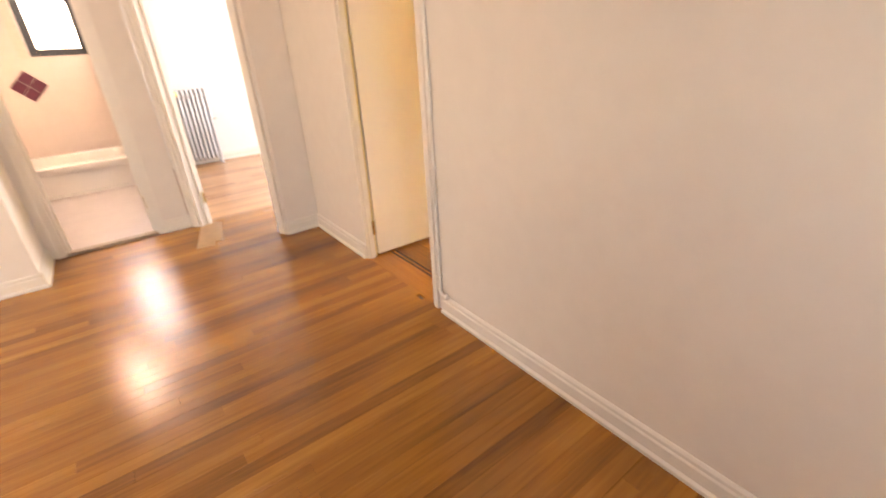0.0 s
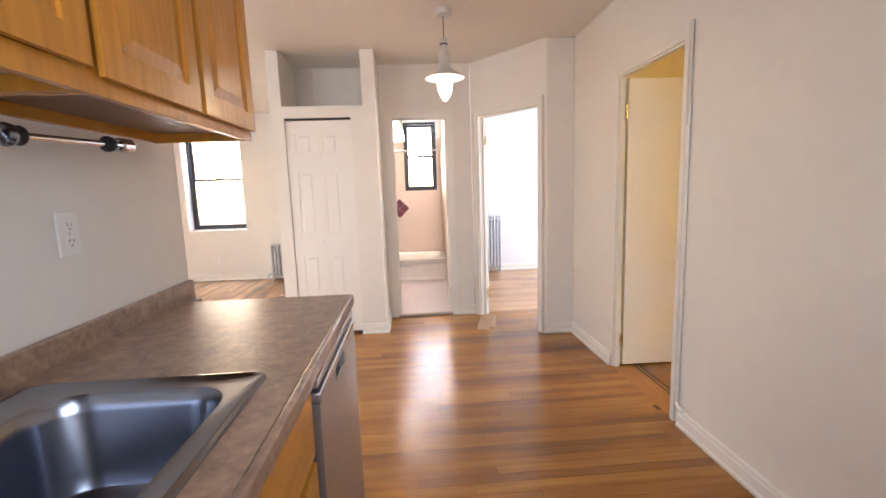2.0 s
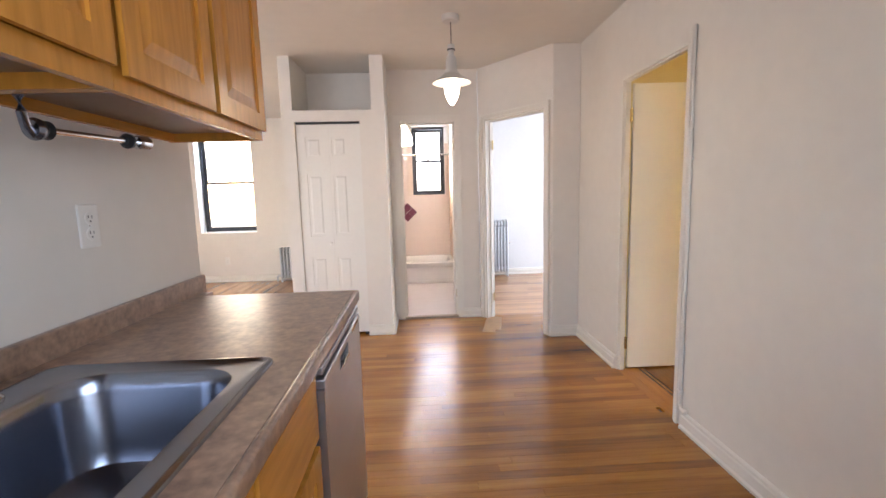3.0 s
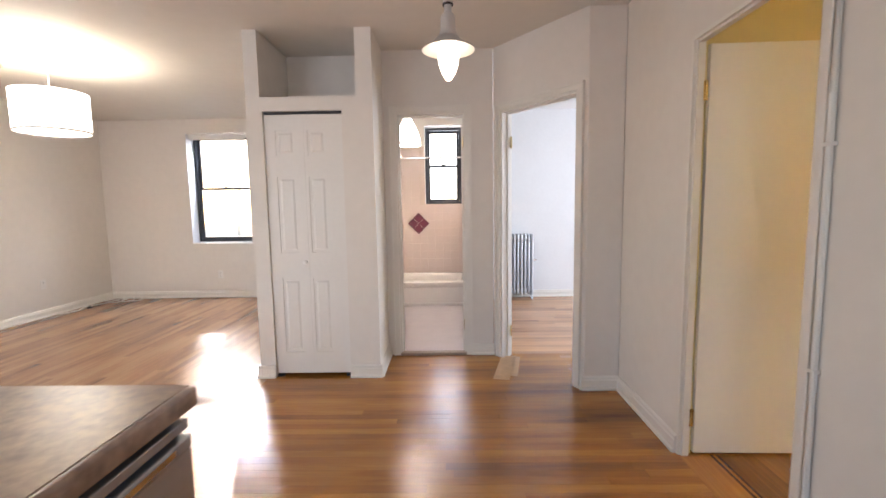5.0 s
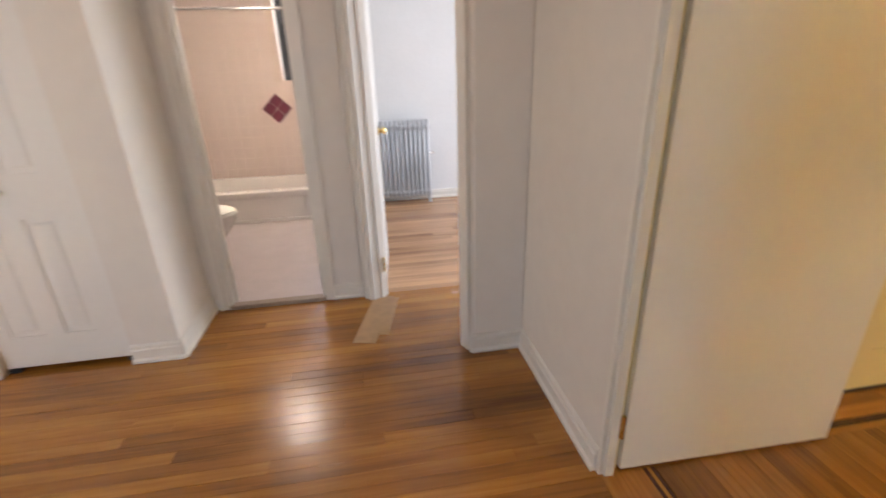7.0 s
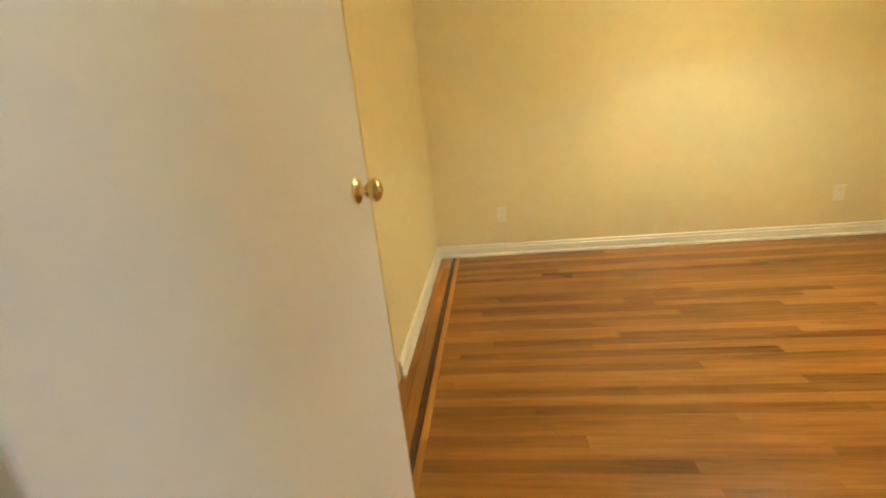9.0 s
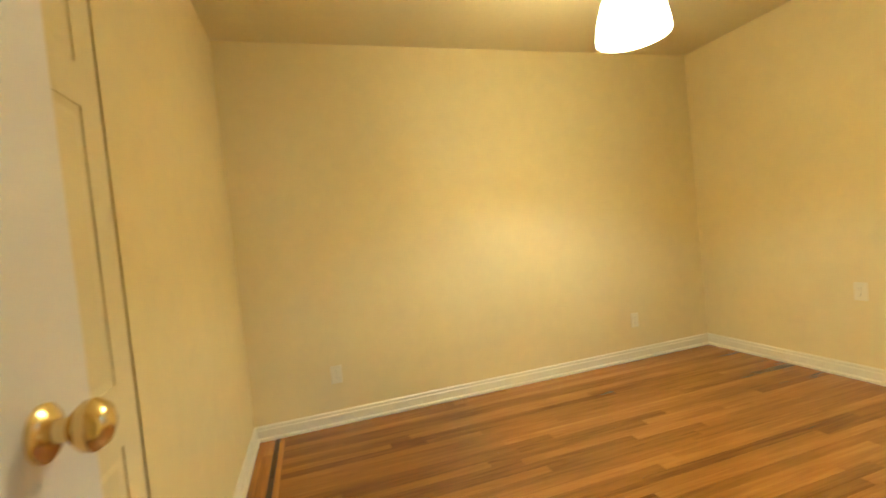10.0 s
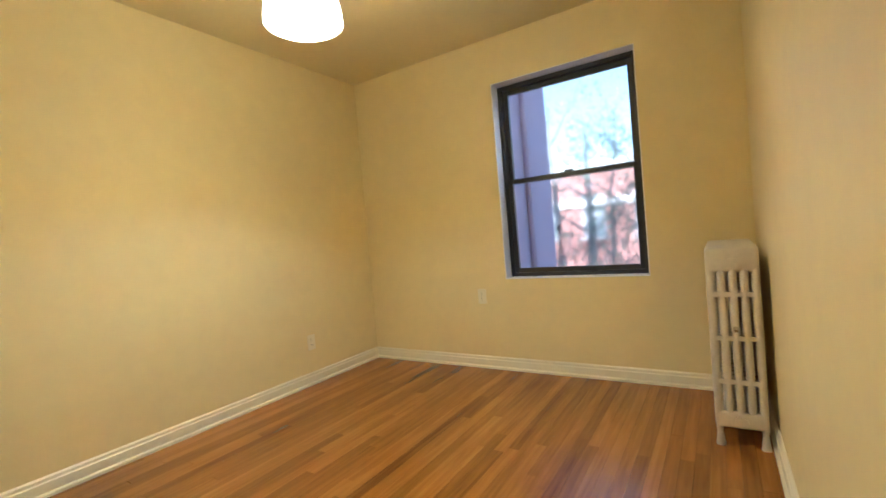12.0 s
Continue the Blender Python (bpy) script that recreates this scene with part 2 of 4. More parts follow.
def tube(points, radius, steps=10):
    """A pipe along points."""
    bm = bmesh.new()
    pts = [Vector(p) for p in points]
    rings = []
    for i, p in enumerate(pts):
        d = (pts[min(i + 1, len(pts) - 1)] - pts[max(i - 1, 0)]).normalized()
        q = d.to_track_quat("Z", "Y")
        rings.append([bm.verts.new(p + q @ Vector((radius * math.cos(2 * math.pi * k / steps), radius * math.sin(2 * math.pi * k / steps), 0))) for k in range(steps)])
    for a, b in zip(rings, rings[1:]):
        for k in range(steps):
            bm.faces.new((a[k], a[(k + 1) % steps], b[(k + 1) % steps], b[k]))
    bm.faces.new(rings[0][::-1]), bm.faces.new(rings[-1])
    return bm


def finish(name, bm, mat, smooth=False):
    bmesh.ops.recalc_face_normals(bm, faces=bm.faces)
    me = bpy.data.meshes.new(name)
    bm.to_mesh(me)
    bm.free()
    me.materials.append(mat)
    if smooth:
        me.shade_smooth()
        me.set_sharp_from_angle(angle=radians(38))
    return me


def part(name, bm, mat, parent, label="", smooth=True):
    ob = new(name, finish(name, bm, mat, smooth))
    ob.parent = parent
    return tagged(ob, label=label)


def setting(name, bm, mat, label="", smooth=False):
    return tagged(new(name, finish(name, bm, mat, smooth)), label=label, kind="structure")


def thing(name, label, category, at=(0, 0, 0), turn=0.0, group=""):
    ob = new(name)
    ob.empty_display_size = 0.1
    ob.matrix_basis = pose(*at, 0, 0, turn)
    return tagged(ob, label=label, category=category, group=group)


def wall(name, axis, p0, p1, a0, a1, z1, mat, holes=(), z0=0.0, label=""):
    """A wall across axis between p0 and p1, from a0 to a1 along the other way, with openings (a0, a1, z0, z1)."""
    bm = bmesh.new()
    cuts = sorted({a0, a1, *(h[0] for h in holes), *(h[1] for h in holes)})
    for s, e in zip(cuts, cuts[1:]):
        spans, low = [], z0
        for h in sorted((h for h in holes if h[0] <= s and h[1] >= e), key=lambda h: h[2]):
            if h[2] > low:
                spans.append((low, h[2]))
            low = h[3]
        spans.append((low, z1))
        for b, t in spans:
            box(bm, *((p0, p1, s, e) if axis == "x" else (s, e, p0, p1)), b, t)
    return setting(name, bm, mat, label)


def skirting(name, x0, y0, x1, y1, mat, height=0.095, depth=0.016):
    """A moulded baseboard along the line; it stands to the left of the way from first to second end."""
    d = Vector((x1 - x0, y1 - y0, 0))
    prof = ((0, 0), (depth + 0.010, 0), (depth + 0.010, 0.014), (depth, 0.022), (depth, height - 0.028), (depth - 0.005, height - 0.022), (depth - 0.005, height - 0.008), (0.004, height), (0, height))
    bm = bmesh.new()
    ends = [[bm.verts.new((s, y, z)) for y, z in prof] for s in (0, d.length)]
    for i in range(len(prof)):
        j = (i + 1) % len(prof)
        bm.faces.new((ends[0][i], ends[0][j], ends[1][j], ends[1][i]))
    bm.faces.new(ends[0]), bm.faces.new(ends[1])
    bm.transform(Matrix.Translation((x0, y0, 0)) @ Matrix.Rotation(math.atan2(d.y, d.x), 4, "Z"))
    return setting(name, bm, mat)


H = 2.535                      # ceiling


# ---- floors, walls, ceilings ----
setting("floor_base", boxes((-6.3, 3.6, -0.3, 8.0, -0.2, -0.014)), SUBFLOOR, "dark subfloor beneath the oak strips")
wall("wall_hall_east", "x", 0.0, 0.035, 0.045, 4.40, H, PAINT, [(2.875, 3.62, 0.0, 2.045)], label="off-white painted plaster wall with a doorway")
wall("wall_side_room_west", "x", 0.035, 0.07, 0.045, 3.78, H, YELLOW, [(2.875, 3.62, 0.0, 2.045)], label="yellow painted wall with a doorway")
setting("wall_side_room_chase", boxes((0.07, 0.335, 0.045, 2.45, 0, H)), YELLOW, "yellow painted boxed-out wall")
wall("wall_side_room_north", "y", 3.78, 3.84, 0.07, 3.34, H, YELLOW, [(0.84, 1.56, 0.0, 2.02)], label="yellow painted wall")
wall("wall_side_room_east", "x", 3.28, 3.34, -0.2, 3.78, H, YELLOW, label="yellow painted wall")
wall("wall_side_room_south", "y", -0.2, 0.045, 0.0, 3.28, H, YELLOW, [(0.90, 1.91, 0.705, 2.19)], label="yellow painted wall with a window")
wall("wall_closet_back", "y", 4.25, 4.30, 0.065, 3.34, H, COOL)
wall("wall_kitchen_south", "y", -0.2, 0.045, -2.41, 0.0, H, PAINT, [(-1.80, -0.70, 1.05, 2.05)])
wall("wall_kitchen_west", "x", -2.41, -2.29, 0.045, 2.40, H, PAINT, label="off-white painted kitchen wall ending in the open room")
wall("wall_living_south", "y", -0.2, 0.045, -6.2, -2.41, H, PAINT, [(-5.2, -3.6, 0.75, 2.2)])
# the opening here is added for the west fill lamp, out of view
wall("wall_living_west", "x", -6.2, -6.1, 0.045, 7.66, H, PAINT, [(2.0, 3.5, 0.75, 2.25)], label="off-white painted living room wall")
wall("wall_facade_living", "y", 7.66, 7.92, -6.2, -2.55, H, PAINT, [(-4.86, -3.995, 0.785, 2.335)], label="off-white painted wall with a window")
wall("wall_facade_bath", "y", 7.66, 7.92, -2.55, -0.80, H, PAINT, [(-1.50, -0.93, 1.30, 2.38)])
wall("wall_living_bath", "x", -2.60, -2.50, 5.32, 7.66, H, PAINT)
wall("wall_bath_bedroom", "x", -0.90, -0.80, 5.235, 7.66, H, PAINT)
wall("wall_bath_front", "y", 5.135, 5.235, -1.70, -0.79, H, PAINT, [(-1.59, -1.02, 0.0, 2.04)], label="off-white painted wall with the bathroom doorway")
wall("wall_bedroom_back", "y", 7.46, 7.66, -0.78, 3.34, H, COOL, label="white bedroom wall")
wall("wall_bedroom_east", "x", 3.34, 3.44, 4.30, 7.46, H, COOL, [(5.3, 6.5, 0.7, 2.2)])
wall("wall_bedroom_north_filler", "y", 7.66, 7.92, -0.80, 3.44, H, COOL)
setting("wall_pilaster", rounded(boxes((-0.245, 0.0, 4.40, 4.62, 0, H), (0.0, 0.065, 4.40, 4.62, 0, H)), 0.006, 1), PAINT, "off-white painted wall pier")
# slanted wall with the bedroom doorway
DIAG = Matrix.Translation((-0.785, 5.135, 0)) @ Matrix.Rotation(math.atan2(4.41 - 5.135, -0.245 + 0.785), 4, "Z")
DIAG_LEN = math.hypot(4.41 - 5.135, -0.245 + 0.785)
dw = wall("wall_slanted", "y", 0.0, 0.10, 0.0, DIAG_LEN + 0.01, H, PAINT, [(0.09, 0.835, 0.0, 2.03)], label="off-white slanted wall with the bedroom doorway")
dw.matrix_basis = DIAG
# closet box with an open niche above
for i, r in enumerate(((-2.60, -2.487, 4.655, 5.32, 0, 2.07), (-1.915, -1.69, 4.655, 4.75, 0, 2.07), (-1.79, -1.69, 4.75, 5.235, 0, H),
                       (-2.487, -1.915, 4.655, 4.75, 1.972, 2.07), (-2.487, -1.79, 4.75, 5.235, 2.03, 2.07), (-2.50, -1.69, 5.235, 5.32, 0, H),
                       (-2.60, -2.50, 4.655, 5.32, 2.07, H), (-1.807, -1.69, 4.655, 4.75, 2.07, H))):
    setting("wall_closet_%d" % (i + 1), boxes(r), PAINT, "off-white closet wall with an open niche above")
setting("ceiling_hall", boxes((-6.2, 0.065, -0.2, 5.235, H, H + 0.1), (-6.2, -0.79, 5.235, 7.92, H, H + 0.1)), CEIL, "off-white painted ceiling")
setting("ceiling_bedroom", boxes((-0.79, 3.44, 5.235, 7.92, H, H + 0.1), (0.065, 3.44, 4.25, 5.235, H, H + 0.1)), COOL)
setting("ceiling_side_room", boxes((0.065, 3.44, -0.2, 4.25, H, H + 0.1)), YCEIL, "cream painted ceiling")
# unseen block, added to shade the neighbouring wing from the sun
setting("wall_sun_block", boxes((-6.2, 3.44, -0.2, 7.92, H + 0.104, 5.0)), PAINT, "added block above the ceilings that keeps the sun off the wing")
setting("floor_bath", boxes((-2.50, -0.90, 5.15, 7.66, -0.014, 0.018)), BATHFLOOR, "pale mosaic bathroom floor")
setting("threshold_bath", rounded(boxes((-1.59, -1.02, 5.11, 5.17, -0.01, 0.024)), 0.006), material("worn_saddle", (0.36, 0.27, 0.2), 0.5, vary=0.2), "worn bathroom door saddle")

# ---- skirting ----
for i, (a, b, c, d, m) in enumerate((
        (0, 0.045, 0, 2.80, TRIM), (0, 3.622, 0, 4.40, TRIM), (0, 4.40, -0.26, 4.40, TRIM), (-0.245, 4.384, -0.245, 4.43, TRIM),
        (-1.69, 5.135, -1.69, 4.64, TRIM), (-1.674, 4.655, -1.915, 4.655, TRIM), (-2.487, 4.655, -2.616, 4.655, TRIM), (-2.60, 4.64, -2.60, 7.66, TRIM),
        (-2.60, 7.66, -6.1, 7.66, TRIM), (-6.1, 7.66, -6.1, 0.045, TRIM), (-2.41, 0.045, -2.41, 2.40, TRIM), (-2.426, 2.40, -2.29, 2.40, TRIM),
        (3.34, 7.46, -0.78, 7.46, TRIM), (-0.785, 5.135, -0.965, 5.135, TRIM))):
    # the board stands to the left of its run
    skirting("baseboard_%d" % (i + 1), a, b, c, d, m)
for i, (a, b, c, d) in enumerate(((3.28, 3.78, 1.60, 3.78), (0.80, 3.78, 0.07, 3.78), (3.28, 0.045, 3.28, 3.78), (0.335, 0.045, 3.28, 0.045), (0.335, 2.45, 0.335, 0.045))):
    skirting("baseboard_side_room_%d" % (i + 1), a, b, c, d, YTRIM)


def casing(name, a0, a1, top, width, m, mat, depth=0.018, feet=0.0):
    """Door casing with a stepped profile, in the plane y = 0 of m, towards -y."""
    bm = bmesh.new()
    for x0, x1, z0, z1 in ((a0 - width, a0, feet, top + width), (a1, a1 + width, feet, top + width), (a0, a1, top, top + width)):
        box(bm, x0, x1, -depth, 0, z0, z1)
    o = 0.014
    for x0, x1, z0, z1 in ((a0 - width, a0 - width + o, feet, top + width), (a1 + width - o, a1 + width, feet, top + width), (a0 - width + o, a1 + width - o, top + width - o, top + width)):
        box(bm, x0, x1, -depth - 0.008, -depth, z0, z1)
    bm.transform(m)
    return setting(name, bm, mat)


def jamb(name, a0, a1, top, deep, m, mat, stop=0.05):
    """Door lining with a stop, behind the plane y = 0 of m."""
    bm = bmesh.new()
    t = 0.016
    for x0, x1, z0, z1 in ((a0, a0 + t, 0, top), (a1 - t, a1, 0, top), (a0 + t, a1 - t, top - t, top)):
        box(bm, x0, x1, -0.004, deep + 0.004, z0, z1)
    for x0, x1, z0, z1 in ((a0 + t, a0 + t + 0.012, 0, top - t), (a1 - t - 0.012, a1 - t, 0, top - t), (a0 + t + 0.012, a1 - t - 0.012, top - t - 0.012, top - t)):
        box(bm, x0, x1, stop, stop + 0.03, z0, z1)
    bm.transform(m)
    return setting(name, bm, mat)


EAST = Matrix(((0, 1, 0, 0), (1, 0, 0, 0), (0, 0, 1, 0), (0, 0, 0, 1)))          # local x runs along +y, local -y looks to -x
BATH = Matrix.Translation((0, 5.135, 0))
jamb("door_frame_side_room", 2.875, 3.62, 2.045, 0.048, EAST, TRIM, 0.012)
casing("trim_bath_door", -1.59, -1.02, 2.04, 0.055, BATH, TRIM)
jamb("door_frame_bath", -1.59, -1.02, 2.04, 0.10, BATH, TRIM)
casing("trim_bedroom_door", 0.09, 0.835, 2.03, 0.05, DIAG, TRIM)
jamb("door_frame_bedroom", 0.09, 0.835, 2.03, 0.10, DIAG, TRIM)

# ---- floor strips: the hall's nearest are single boards, the other rooms' are joined ----


def strip_rows(a0, a1, b0, b1, rng, width=0.057, shortest=0.5, longest=1.5):
    """Boards along a, laid side by side over b: their spans."""
    out, b = [], b0
    while b < b1 - 0.004:
        a = a0 - rng.uniform(0, 0.8)
        while a < a1:
            e = a + rng.uniform(shortest, longest)
            s, t = max(a, a0), min(e, a1)
            if t - s > 0.03:
                out.append((s, t, b, min(b + width, b1)))
            a = e
        b += width
    return out


def board_geometry(verts, faces, x0, x1, y0, y1, lift, gap=0.0003, edge=0.0004, tip=0.0):
    """One strip with eased upper edges; tip: how much higher its far corner lies."""
    i = len(verts)
    x0, x1, y0, y1 = x0 + gap, x1 - gap, y0 + gap, y1 - gap
    verts += [(x0, y0, -0.013), (x1, y0, -0.013), (x1, y1, -0.013), (x0, y1, -0.013),
              (x0, y0, lift - edge), (x1, y0, lift - edge), (x1, y1, lift - edge), (x0, y1, lift - edge),
              (x0 + edge, y0 + edge, lift), (x1 - edge, y0 + edge, lift + (tip if y1 - y0 > x1 - x0 else 0)), (x1 - edge, y1 - edge, lift + tip), (x0 + edge, y1 - edge, lift + (tip if x1 - x0 >= y1 - y0 else 0))]
    for a, b in ((0, 4), (4, 8)):
        for k in range(4):
            j = (k + 1) % 4
            faces.append((i + a + k, i + a + j, i + b + j, i + b + k))
    faces.append((i + 8, i + 9, i + 10, i + 11))


def strip_floor(name, rows, mat, along, label, rng):
    verts, faces = [], []
    for s, t, b, c in rows:
        board_geometry(verts, faces, *((s, t, b, c) if along == "x" else (b, c, s, t)), rng.uniform(-0.0004, -0.0001), tip=rng.uniform(-0.0003, 0.0003))
    me = bpy.data.meshes.new(name)
    me.from_pydata(verts, [], faces)
    me.materials.append(mat)
    return tagged(new(name, me), label=label, kind="stuff")


def single_strips(name, rows, mat, along, label, rng):
    """A floor whose boards are single parts."""
    floor = tagged(new(name), label=label, kind="structure")
    for s, t, b, c in rows:
        verts, faces = [], []
        board_geometry(verts, faces, *((s, t, b, c) if along == "x" else (b, c, s, t)), rng.uniform(-0.0004, -0.0001), tip=rng.uniform(-0.0003, 0.0003))
        me = bpy.data.meshes.new("floor_board")
        me.from_pydata(verts, [], faces)
        me.materials.append(mat)
        new("floor_board", me).parent = floor
    return floor


def floors():
    rng = random.Random(5)
    near = strip_rows(-2.545, 0.0, 2.40, 5.135, rng, longest=2.2, shortest=0.9) + strip_rows(-2.29, 0.0, 1.70, 2.40, rng, longest=2.2, shortest=0.9)
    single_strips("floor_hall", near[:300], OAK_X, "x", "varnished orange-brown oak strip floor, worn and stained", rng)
    strip_floor("floor_kitchen", near[300:] + strip_rows(-2.29, 0.0, 0.045, 1.70, rng), OAK_XI, "x", "varnished oak floor strips in the kitchen", rng)
    single_strips("floor_living", strip_rows(0.045, 7.66, -6.1, -2.547, rng, longest=2.4) + strip_rows(0.045, 2.40, -2.547, -2.41, rng), OAK_LIVING, "y", "varnished pale oak living room strip floor", rng)
    single_strips("floor_side_room", strip_rows(0.045, 3.60, 0.20, 3.28, rng, longest=2.0, shortest=0.8), OAK_SIDE, "y", "varnished orange oak strip floor", rng)
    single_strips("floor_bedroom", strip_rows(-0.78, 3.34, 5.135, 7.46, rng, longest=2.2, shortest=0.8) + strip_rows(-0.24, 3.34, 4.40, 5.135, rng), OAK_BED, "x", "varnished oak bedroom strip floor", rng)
    # border boards of the yellow room, with a dark inlay
    single_strips("floor_border", strip_rows(0.07, 3.28, 3.66, 3.78, rng) + strip_rows(0.07, 3.28, 3.60, 3.63, rng, width=0.03), OAK_X, "x", "oak border boards of the yellow room", rng)
    setting("floor_inlay", boxes((0.07, 3.28, 3.636, 3.656, -0.013, -0.0005), (0.158, 0.170, 2.46, 3.60, -0.013, -0.0005), (0.186, 0.198, 2.46, 3.60, -0.013, -0.0005)), material("dark_walnut_inlay", (0.085, 0.030, 0.010), 0.25, vary=0.2), "dark walnut inlay strip")
    single_strips("threshold_side_room", [(2.875, 3.62, 0.0, 0.07), (2.875, 3.62, 0.07, 0.157), (2.46, 3.60, 0.171, 0.185)], OAK_Y, "y", "oak threshold boards", rng)


# ---- windows ----


def window(name, x0, x1, z0, z1, y, way, label, glass_back=0.10, reveal=PAINT):
    """A black double-hung window in an opening of a wall across y; way: +1 if the outside lies towards +y."""
    w = tagged(new(name), label=label, kind="structure")
    yf = y + way * glass_back
    def slab(pname, a0, a1, b0, b1, d0, d1, mat, lab=""):
        lo, hi = sorted((yf + way * d0, yf + way * d1))
        return part(pname, rounded(boxes((a0, a1, lo, hi, b0, b1)), 0.003, 1), mat, w, lab, smooth=False)
    f = 0.035
    zm = z0 + (z1 - z0) * 0.5
    for r in ((x0, x0 + f, z0, z1), (x1 - f, x1, z0, z1), (x0 + f, x1 - f, z0, z0 + f), (x0 + f, x1 - f, z1 - f, z1)):
        slab("window_frame", *r, 0.0, 0.09, BLACKF)
    s = 0.035
    for nm, b0, b1, d in (("lower_sash", z0 + f, zm + 0.018, 0.012), ("upper_sash", zm - 0.018, z1 - f, 0.045)):
        for r in ((x0 + f, x0 + f + s, b0, b1), (x1 - f - s, x1 - f, b0, b1), (x0 + f + s, x1 - f - s, b0, b0 + s), (x0 + f + s, x1 - f - s, b1 - s, b1)):
            slab(nm, *r, d, d + 0.03, BLACKF)
        slab("pane", x0 + f + s, x1 - f - s, b0 + s, b1 - s, d + 0.012, d + 0.016, GLASS).visible_shadow = False
    slab("sash_lock", (x0 + x1) / 2 - 0.03, (x0 + x1) / 2 + 0.03, zm + 0.018, zm + 0.034, 0.008, 0.04, BLACKF)
    return w


REVEAL = material("white_reveal_paint", (0.80, 0.80, 0.82), 0.5, vary=0.02)
window("window_1", -4.85, -3.995, 0.80, 2.335, 7.66, 1, "black double-hung window with white reveal", 0.16)
window("window_2", -1.50, -0.985, 1.30, 2.37, 7.66, 1, "small black double-hung bathroom window", 0.14)
window("window_3", 0.90, 1.91, 0.705, 2.19, 0.045, -1, "black double-hung window overlooking trees", 0.10)
setting("window_filler", boxes((-4.853, -3.995, 7.82, 7.92, 0.785, 0.798), (-0.984, -0.93, 7.80, 7.92, 1.30, 2.38), (-1.50, -0.984, 7.80, 7.92, 2.371, 2.38)), REVEAL, "white window stops")
setting("window_reveal_living", boxes((-4.86, -4.854, 7.655, 7.92, 0.80, 2.335)), REVEAL, "white painted window reveal")
setting("window_reveal", boxes((0.90, 0.906, -0.056, 0.048, 0.705, 2.19), (1.904, 1.91, -0.056, 0.048, 0.705, 2.19), (0.906, 1.904, -0.056, 0.048, 2.184, 2.19), (0.906, 1.904, -0.056, 0.048, 0.705, 0.711)), REVEAL, "white painted window reveal")


# ---- bathroom wall tiles ----


def bath_tiles():
    t = tagged(new("wall_tiling"), label="pink-beige square wall tiles with a wine-red diamond", kind="structure")
    y, pitch = 7.66, 0.1085
    part("grout", boxes((-2.50, -1.50, y - 0.006, y, 0.30, 2.10), (-1.50, -0.985, y - 0.006, y, 0.30, 1.30), (-0.985, -0.925, y - 0.006, y, 0.30, 2.10)), GROUT, t, smooth=False)
    bm = rounded(boxes((-pitch / 2 + 0.0013, pitch / 2 - 0.0013, -0.009, -0.0055, -pitch / 2 + 0.0013, pitch / 2 - 0.0013)), 0.0012, 1)
    shared = finish("tile", bm, TILE)
    wine = shared.copy()
    wine.materials[0] = WINE
    for i in range(14):
        for j in range(-1, 15):
            x, z = -0.985 - (i + 0.0) * pitch, 0.42 + (j + 0.5) * pitch
            hw = pitch / 2
            if x + hw > -1.50 and z + hw > 1.295:
                continue
            ob = new("tile", shared)
            ob.parent, ob.location = t, (x, y, z)
    for dx, dz in ((0, 0.0768), (0, -0.0768), (0.0768, 0), (-0.0768, 0)):
        ob = new("diamond_tile", wine)
        ob.parent = t
        ob.matrix_basis = pose(-1.60 + dx, y - 0.0045, 1.027 + dz, 0, 45, 0)


bath_tiles()


# ---- lamps ----


def pendant_hall(x, y):
    t = thing("pendant_lamp", "lit white industrial-style pendant lamp hanging from the ceiling", "pendant lamp", (x, y, H))
    part("canopy", lathe([(0.0, 0.0), (0.062, 0.0), (0.062, -0.028), (0.056, -0.038), (0.012, -0.042), (0.0, -0.042)]), CERAMIC, t)
    part("cord", tube([(0, 0, -0.04), (0.002, 0, -0.12), (0, 0, -0.20)], 0.0035, 8), BLACK, t, "dark cord")
    part("neck", lathe([(0.0, -0.19), (0.022, -0.19), (0.026, -0.195), (0.026, -0.222), (0.019, -0.226), (0.019, -0.262), (0.030, -0.272), (0.037, -0.285), (0.039, -0.352), (0.046, -0.372), (0.060, -0.388), (0.0, -0.388)]), CERAMIC, t, "ribbed white ceramic neck")
    part("collar", lathe([(0.0, -0.222), (0.028, -0.222), (0.028, -0.229), (0.0, -0.229)]), BLACK, t)
    part("shade", lathe([(0.050, -0.384), (0.070, -0.402), (0.105, -0.426), (0.136, -0.444), (0.140, -0.449), (0.137, -0.451), (0.103, -0.433), (0.068, -0.410), (0.048, -0.392)], 48), CERAMIC, t, "shallow white enamel shade")
    part("bulb", lathe([(0.0, -0.40), (0.040, -0.402), (0.052, -0.43), (0.056, -0.47), (0.051, -0.52), (0.036, -0.565), (0.014, -0.598), (0.0, -0.605)]), BULB, t, "glowing pointed glass")
    return t


